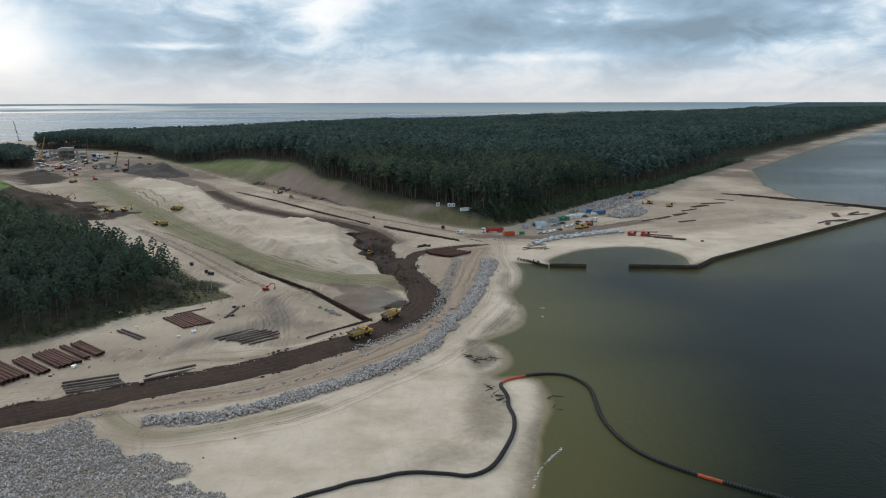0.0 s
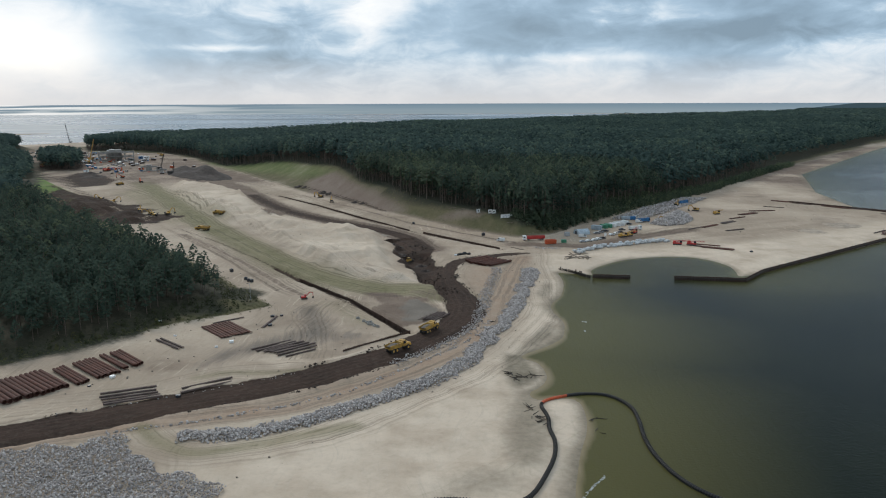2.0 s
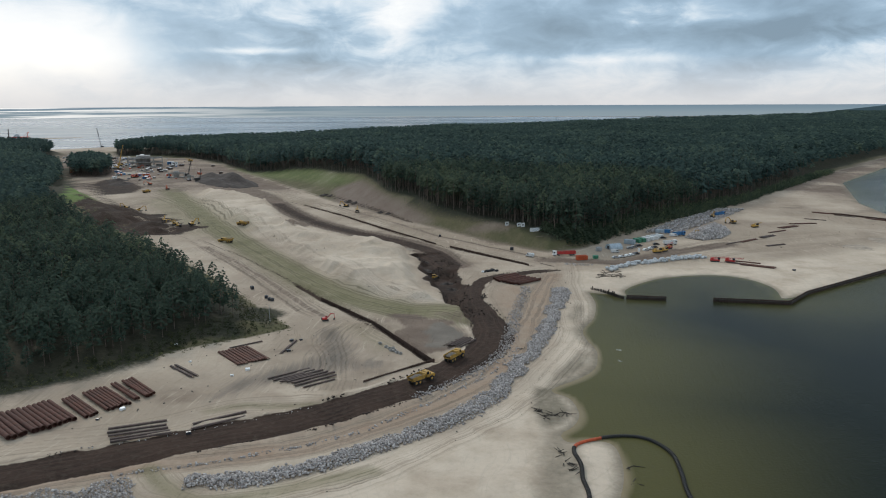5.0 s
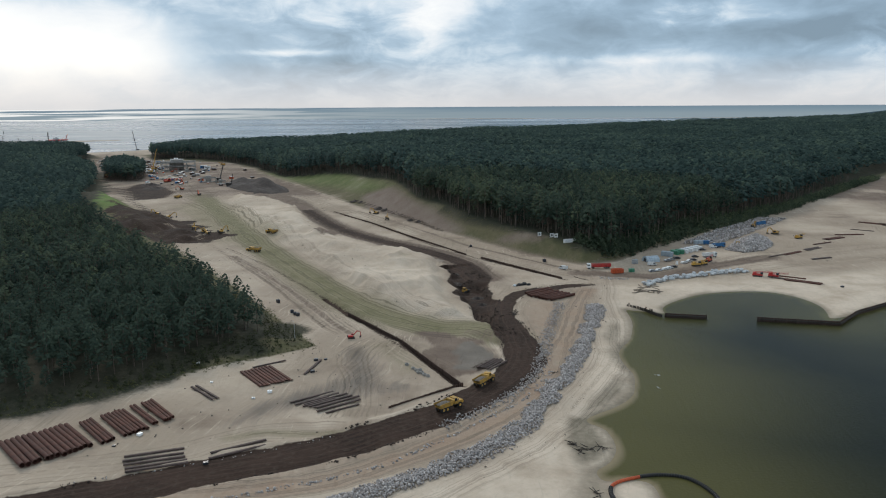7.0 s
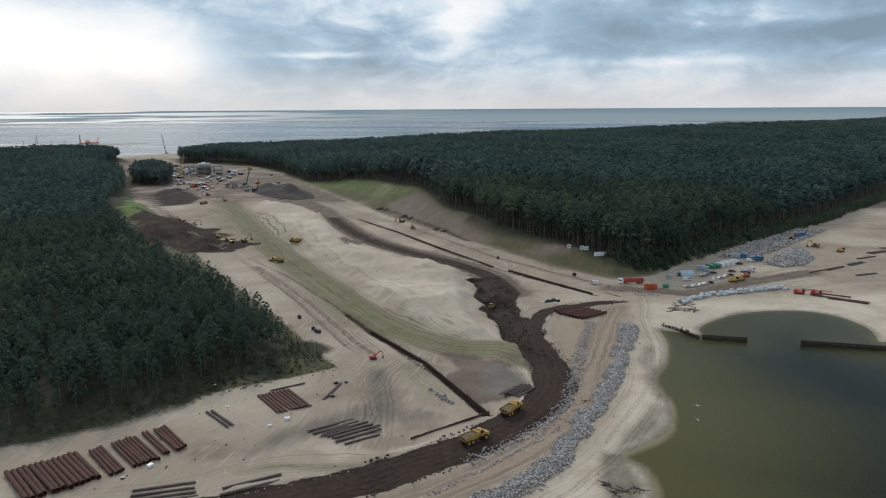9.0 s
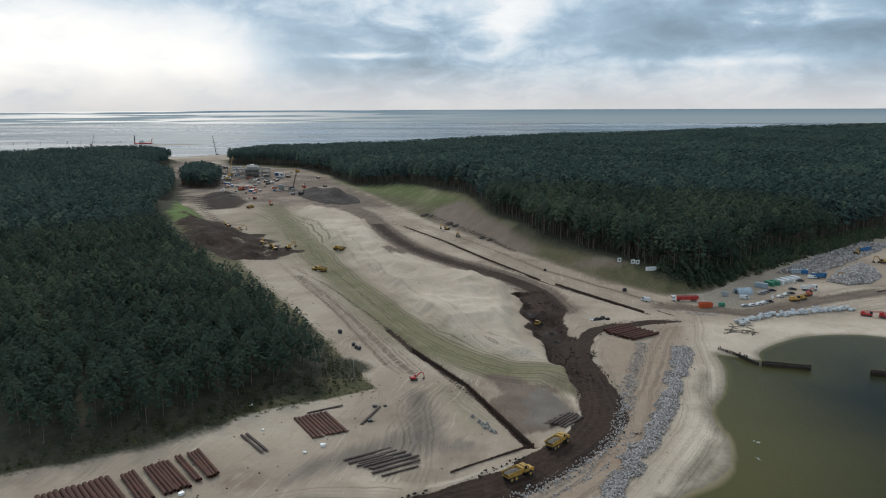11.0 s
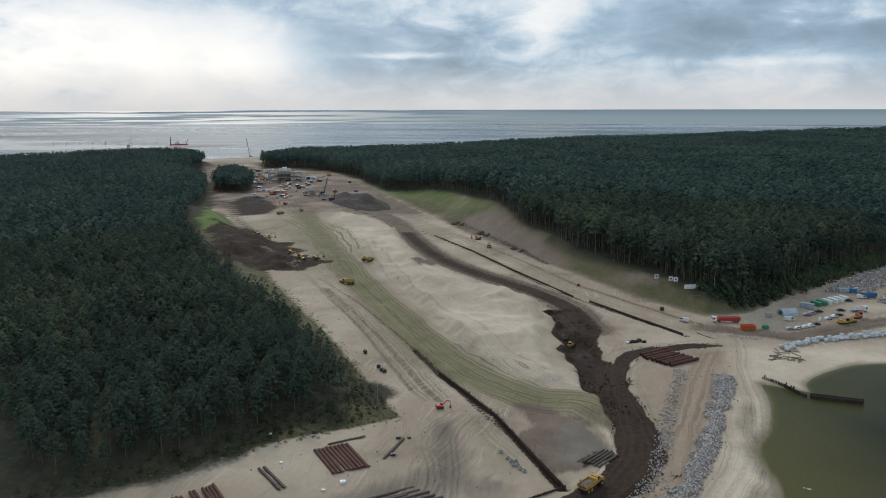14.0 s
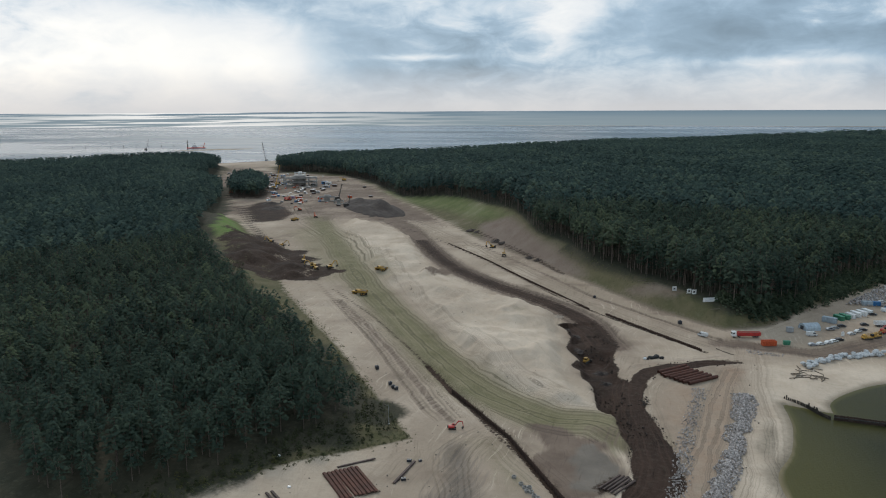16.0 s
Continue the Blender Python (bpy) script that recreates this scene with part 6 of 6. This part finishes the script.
ring_ob = stand(ring_stack(), -47.5, 296.5, 0)
for x, y in ((-46, 294.5), (-44.6, 295), (-43.6, 292.6), (-42.4, 290.8), (-45, 292.8), (-41, 289.6), (-50.5, 300)):
    again(ring_ob, x, y, 0)


def block(mat, label):
    top = tagged(new("ballast_block"), label, "concrete block")
    part("body", made((box, -0.8, -0.6, 0, 0.8, 0.6, 0.8, 0.08)), mat, top)
    part("lifting_eye", made((rod, (-0.15, 0, 0.75), (0.15, 0, 0.95), 0.05, 6)), M_STEEL, top)
    return top


b1 = stand(block(M_WHITE, "pale concrete block beside the steel piles"), -92, 268, 20)
again(b1, -118.5, 231, 70), again(b1, -95.5, 262, 10, 0, 0.7), again(b1, -116, 275, 0, 0, 0.6), again(b1, -129, 292, 0, 0, 0.6)
b2 = stand(block(M_DARKPAINT, "dark weight block on the sand"), -83.5, 289, 20)
again(b2, -86, 301.5, 10), again(b2, -82.5, 302.5, 40, 0, 0.7), again(b2, -122, 223, 0, 0, 0.6), again(b2, -90.5, 215, 30, 0, 0.9), again(b2, 155, 445, 30)

rs = np.random.RandomState(77)
for i in range(26):
    x, y = 47 + 12 * rs.rand(), 421 + 16 * rs.rand()
    bm = bmesh.new()
    le = 3 + 3 * rs.rand()
    box(bm, -le / 2, -0.18, 0, le / 2, 0.18, 0.25, 0.03)
    me = bpy.data.meshes.new("timber")
    bm.to_mesh(me)
    bm.free()
    me.materials.append(M_WOOD)
    ob = tagged(new("timber", me), "weathered timber baulk in a loose pile", "timber", "timber pile by the bags")
    ob.matrix_basis = pose(x, y, gz(x, y) + 0.3 * rs.rand(), 0, 4 * rs.randn(), 35 + 45 * rs.randn())
for i, (x, y, a, le) in enumerate(((21, 451, -40, 4), (23, 449, -30, 3), (18, 454, -50, 4), (36, 500, 20, 14), (20, 505, 25, 10), (-14, 545, 30, 16), (-20, 552, 32, 12))):
    bm = bmesh.new()
    rod(bm, (-le / 2, 0, 0.2), (le / 2, 0, 0.2), 0.2, 7, 0.12)
    me = bpy.data.meshes.new("log")
    bm.to_mesh(me)
    bm.free()
    me.materials.append(M_WOOD)
    ob = tagged(new("log", me), "bare felled trunk lying at the wood's edge", "log")
    ob.matrix_basis = pose(x, y, gz(x, y), 0, 0, a)

# ---- the far dig and the lagoon shore ----


def frame_building(w, d, storeys, mat, label):
    """Raw concrete building under way: slabs, columns, props and a low wall on top."""
    top = tagged(new("concrete_building"), label, "building")
    for k in range(storeys + 1):
        part("slab", made((box, -w / 2, -d / 2, 3.2 * k, w / 2, d / 2, 3.2 * k + 0.4)), mat, top)
    nx, ny = max(2, int(w / 5)), max(2, int(d / 5))
    for k in range(storeys):
        for i in range(nx):
            for j in (0, ny - 1):
                x, y = -w / 2 + 0.4 + i * (w - 0.8) / (nx - 1), -d / 2 + 0.4 + j * (d - 0.8) / (ny - 1)
                part("column", made((box, x - 0.3, y - 0.3, 3.2 * k + 0.4, x + 0.3, y + 0.3, 3.2 * (k + 1))), mat, top)
    part("core_wall", made((box, -w * 0.2, -d * 0.25, 0.4, w * 0.15, d * 0.3, 3.2 * storeys + 2.2)), mat, top)
    part("parapet", made((box, -w / 2, -d / 2, 3.2 * storeys + 0.4, w / 2, -d / 2 + 0.3, 3.2 * storeys + 1.3)), mat, top)
    return top


stand(frame_building(26, 16, 2, M_CONCRETE, "grey concrete lock building under construction"), -548, 1115, 25, 0, 1.9)
stand(frame_building(20, 12, 1, M_CONCRETE, "low raw concrete hall in the far dig"), -590, 1185, 10, 0, 1.7)
stand(frame_building(18, 10, 1, M_WHITE, "low white site building near the lagoon"), -640, 1290, 15)
stand(frame_building(14, 6, 1, M_CONCRETE, "concrete abutment beside the soil heap"), -425, 950, 20, 0, 1.4)
stand(frame_building(12, 5, 1, M_CONCRETE, "pale concrete wall section in the dig"), -400, 930, 20)


def cabin_stack(mat, label):
    top = tagged(new("site_cabin"), label, "site cabin", "cabins of the far dig")
    b = part("body", made((box, -3, -1.25, 0.15, 3, 1.25, 2.7, 0.05)), mat, top)
    for x in (-1.8, 1.2):
        part("window", made((box, x, -1.28, 1.1, x + 1.0, -1.24, 2.0)), M_GLASS, b)
    part("door", made((box, -0.5, -1.29, 0.2, 0.4, -1.24, 2.2)), M_STEEL, b)
    part("roof", made((box, -3.1, -1.35, 2.7, 3.1, 1.35, 2.85)), M_SILVER, top)
    return top


cz = stand(cabin_stack(M_CONCRETE, "weathered grey site cabin in the far dig"), -500, 1100, 40, 0, 1.3)
cn = stand(cabin_stack(M_BROWNSTEEL, "brown steel store in the far dig"), -490, 1040, 70, 0, 1.3)
cb = stand(cabin_stack(M_BLUE, "blue and white site cabin in the far dig"), -525, 1150, 20, 0, 1.6)
cw2 = stand(cabin_stack(M_WHITE, "white site cabin in the far dig"), -515, 1142, 20, 0, 1.5)
co = stand(cabin_stack(M_ORANGE, "rust-red site cabin in the far dig"), -470, 960, 10, 0, 1.3)
rs = np.random.RandomState(501)
for i in range(210):
    t = rs.rand()
    x = -440 - 300 * t + 42 * rs.randn()
    y = 920 + 400 * t + 34 * rs.randn()
    p = (np.array([x]), np.array([y]))
    if signed(*p, LEFT_BANK)[0] > -6 or signed(*p, RIGHT_BANK)[0] > -12 or y < 900 or signed(*p, TREE_ISLAND)[0] > -4 or abs(x + 372) + abs(y - 955) < 60:
        continue
    again((cz, cn, cz, cw2, cn, cz, cb, co)[rs.randint(8)], x, y, rs.rand() * 180, 0, 0.35 + 0.85 * rs.rand())


def lattice_crane(tall, reach, mat, label):
    """Crawler crane: body, lattice jib of four chords with cross bracing, hook line."""
    top = tagged(new("crawler_crane"), label, "crane")
    for y in (-2.2, 2.2):
        part("track", made((prism, [(-3.5, 0.1), (3.5, 0.1), (4, 0.7), (3.5, 1.3), (-3.5, 1.3), (-4, 0.7)], y - 0.5, y + 0.5)), M_STEEL, top)
    part("house", made((box, -4, -1.8, 1.4, 2.5, 1.8, 4.2, 0.15)), mat, top)
    bm = bmesh.new()
    base, tip = Vector((2, 0, 2.5)), Vector((reach, 0, tall))
    n = 12
    for a in (-0.7, 0.7):
        for b in (-0.5, 0.5):
            rod(bm, base + Vector((b, a, 0)), tip + Vector((b * 0.4, a * 0.4, 0)), 0.16, 5)
    for i in range(n):
        p, q = base.lerp(tip, i / n), base.lerp(tip, (i + 1) / n)
        s_ = 1 if i % 2 else -1
        rod(bm, p + Vector((0, 0.6 * s_, 0)), q - Vector((0, 0.6 * s_, 0)), 0.1, 4)
    part("jib", bm, mat, top)
    part("hook_line", made((rod, tip, tip - Vector((0, 0, tall * 0.5)), 0.06, 5)), M_STEEL, top)
    part("stay", made((rod, (-3.5, 0, 4), tip, 0.08, 5)), M_STEEL, top)
    return top


stand(lattice_crane(34, 10, M_YELLOW, "yellow crawler crane in the far dig"), -566, 1066, 40)
stand(lattice_crane(44, 12, M_STEEL, "dark crawler crane on the lagoon shore"), -905, 1634, 160)
stand(lattice_crane(20, 9, M_STEEL, "dark piling crane beside the soil heap"), -418, 965, 70)
stand(lattice_crane(15, 4, M_STEEL, "dark piling leader by the concrete wall"), -378, 905, 20)
for i, (x, y) in enumerate(((-478, 945), (-590, 1120), (-600, 1010), (-520, 1210))):
    stand(yellow_plant("mud-covered rig in the far dig", M_RED if i == 0 else M_YELLOW), x, y, 50 * i, 0, 1.5)


def soil_mound(r, h, seed, label, mat):
    """Heap of dug soil: a rough cone with slumped sides."""
    bm = bmesh.new()
    bmesh.ops.create_grid(bm, x_segments=22, y_segments=22, size=r)
    for v in bm.verts:
        d = math.hypot(v.co.x, v.co.y) / r
        v.co.z = h * max(0, 1 - d) ** 0.85 * (0.7 + 0.6 * noise.noise(Vector((v.co.x / r * 2 + seed, v.co.y / r * 2, 0)))) + 0.5 * noise.noise(v.co * 0.5) - 0.3
    bm.normal_update()
    me = bpy.data.meshes.new("soil_mound")
    bm.to_mesh(me)
    bm.free()
    me.materials.append(mat)
    return tagged(new("soil_mound", me), label, "soil heap")


M_DARKSOIL = plain("dark_dug_soil", (0.052, 0.037, 0.03), 0.95, 0, 0.4, 0.25)
M_PALESOIL = plain("pale_dug_sand", (0.42, 0.34, 0.26), 0.95, 0, 0.3, 0.2)
for i, (x, y, r, h) in enumerate(((-455, 868, 16, 4), (-480, 905, 14, 4), (-150, 712, 5, 2), (-143, 702, 4, 2), (-110, 652, 4, 1.6), (-102, 642, 3.5, 1.5), (-186, 764, 6, 2.4), (-178, 754, 4, 2), (-52, 462, 4.5, 1.6), (-49, 440, 4, 1.6), (-34, 412, 4.5, 1.8), (-31, 398, 4, 1.5), (-58, 474, 4, 1.5))):
    stand(soil_mound(r, h, i * 3.1, "heap of dark dug soil", M_DARKSOIL), x, y, 30 * i, -0.1)
big_heap = soil_mound(40, 17, 4.2, "long dark heap of dug soil beside the track", M_DARKSOIL)
big_heap.matrix_basis = pose(-342, 898, gz(-342, 898) - 0.4, 0, 0, 128) @ Matrix.Diagonal((2.1, 0.75, 1, 1))
for i, (x, y, r, h) in enumerate(((-510, 1000, 18, 4), (-620, 1200, 16, 4), (-66, 490, 4, 1.5), (250, 545, 16, 2), (220, 520, 14, 1.6))):
    stand(soil_mound(r, h, 60 + i * 2.7, "mound of pale dug sand", M_PALESOIL), x, y, 40 * i, -0.1)

# clump of trees left standing in the dig, and rows of bare trees on the lagoon shore
ix, iy = scattered([(-585, 975), (-560, 948), (-520, 945), (-535, 990), (-560, 1040), (-640, 1140), (-665, 1150), (-640, 1080)], 5, 511, (-680, 940, -500, 1160))
wood("pine_wood", "clump of dark pines left standing in the dig", ix, iy, T_MID, 512, 0.9, 1.15, M_HAZYPINE)
M_BARE = foliage_material("bare_twigs", (0.075, 0.075, 0.065), (0.10, 0.095, 0.08))


def bare_crown(rs):
    v, f = [], []
    for i in range(90):
        a, el, r = rs.rand() * 6.283, rs.rand() * 1.5, 3.6 * (0.5 + 0.5 * rs.rand())
        p = np.array([r * math.cos(a) * math.cos(el), r * math.sin(a) * math.cos(el), 9 + 2.6 * r * math.sin(el)])
        b = len(v)
        v += [(0.1, 0, 5), tuple(p + rs.randn(3) * 0.3), tuple(p + rs.randn(3) * 0.3)]
        f.append((b, b + 1, b + 2))
    tv, tf = T_MID[0][2] * (1.2, 1.2, 0.8), T_MID[0][3]
    return np.array(v), np.array(f), tv, tf


rs = np.random.RandomState(520)
T_BARE = [bare_crown(rs) for _ in range(3)]
rowx, rowy = [], []
for (ax, ay), (bx, by), n in (((-790, 1560), (-610, 1720), 60), ((-1130, 1170), (-1000, 1330), 44), ((-1180, 1120), (-1140, 1160), 8)):
    for i in range(n):
        rowx.append(ax + (bx - ax) * i / n + 3 * rs.randn()), rowy.append(ay + (by - ay) * i / n + 3 * rs.randn())
wood("shore_trees", "row of tall bare trees along the lagoon shore", np.array(rowx), np.array(rowy), T_BARE, 521, 0.95, 1.3, M_BARE)

# low shrubs and tufts where grass meets sand
M_SHRUB = foliage_material("shrub_leaves", (0.075, 0.085, 0.040), (0.11, 0.115, 0.055))
rs = np.random.RandomState(530)
T_SHRUB = [pine_template(rs, 14, 12, 9.5, 0.05, 4, 4.0) for _ in range(3)]
x1, y1, _ = along_band([(-92, 320), (-127, 289), (-149, 258), (-181, 226), (-240, 164)], 5.0, 0.5, 531)
x2, y2, _ = along_band([(-92, 318), (-160, 408), (-240, 502), (-262, 532)], 3.0, 0.25, 532)
x3, y3, _ = along_band([(40, 502), (100, 594), (206, 734), (412, 1050)], 5.0, 0.25, 533)
x4, y4, _ = along_band([(16, 528), (-20, 550), (-60, 602), (-90, 650)], 6.0, 0.10, 534)
wood("shrubs", "low olive-green shrubs and grass tufts at the sand's edge", np.concatenate([x1, x2, x3, x4]), np.concatenate([y1, y2, y3, y4]), T_SHRUB, 535, 0.02, 0.075, M_SHRUB, False)


def dredger():
    """Cutter dredger lying in the lagoon: pontoon, house, ladder frame, two spuds."""
    top = tagged(new("dredger"), "red and dark dredging vessel in the lagoon", "ship")
    part("hull", made((prism, [(-26, 0.2), (22, 0.2), (28, 3.2), (-27, 3.2)], -7, 7)), M_RED, top)
    h = part("deckhouse", made((box, -12, -4, 3.2, 2, 4, 8, 0.2), (box, -8, -3, 8, -1, 3, 11, 0.2)), M_WHITE, top)
    part("window", made((box, -8.05, -2.6, 9, -0.9, 2.6, 10.2)), M_GLASS, h)
    part("ladder_frame", made((rod, (20, -4, 3), (26, 0, 17), 0.5, 6), (rod, (20, 4, 3), (26, 0, 17), 0.5, 6), (rod, (10, 0, 4), (26, 0, 17), 0.3, 6)), M_ORANGE, top)
    for y in (-4, 4):
        part("spud", made((rod, (-25, y, -2), (-25, y, 24), 0.7, 8)), M_STEEL, top)
    part("mast", made((rod, (-4, 0, 11), (-4, 0, 21), 0.25, 6)), M_STEEL, top)
    return top


d1 = dredger()
d1.matrix_basis = pose(-1390, 2065, -1.0, 0, 0, 25)
d2 = lattice_crane(30, 10, M_STEEL, "dark crane barge far out on the lagoon")
d2.matrix_basis = pose(-1480, 1950, -0.6, 0, 0, 70)
sand_bar = soil_mound(120, 3.2, 9, "low sand island beside the dredger", M_PALESOIL)
sand_bar.matrix_basis = pose(-1290, 2010, -1.2, 0, 0, 40) @ Matrix.Diagonal((1.2, 0.35, 1, 1))
for i in range(9):
    ob = tagged(new("mooring_post"), "dark mooring post standing in the lagoon", "post", "mooring posts")
    part("shaft", made((rod, (0, 0, -3), (0, 0, 6), 0.7, 6)), M_STEEL, ob)
    ob.matrix_basis = pose(-1780 + 34 * i, 1990 + 16 * i, -1)

# clods and scraps trodden into the sand
rs = np.random.RandomState(560)
cx_, cy_ = [], []
for poly, step in ((MOUND, 9.0), ([(-150, 205), (-60, 238), (-35, 285), (-95, 320), (-140, 262)], 3.6), ([(-95, 325), (-35, 300), (-150, 440), (-260, 560), (-245, 500)], 4.5), ([(-60, 165), (-20, 200), (10, 235), (26, 330), (36, 440), (14, 420), (4, 300), (-30, 222)], 4.5), ([(40, 440), (140, 470), (320, 575), (250, 640), (100, 570)], 7.0), ([(-60, 480), (10, 455), (-40, 540), (-150, 690), (-200, 720)], 5.0)):
    px, py = scattered(poly, step, 561, (-350, 150, 340, 850))
    keep_c = rs.rand(len(px)) < 0.22
    cx_.append(px[keep_c]), cy_.append(py[keep_c])
clods = stones("soil_clods", "scattered brown clods trodden into the sand", np.concatenate(cx_), np.concatenate(cy_), 0.0, 0.15, 0.7, 562)
clods.data.materials[0] = M_LOAD
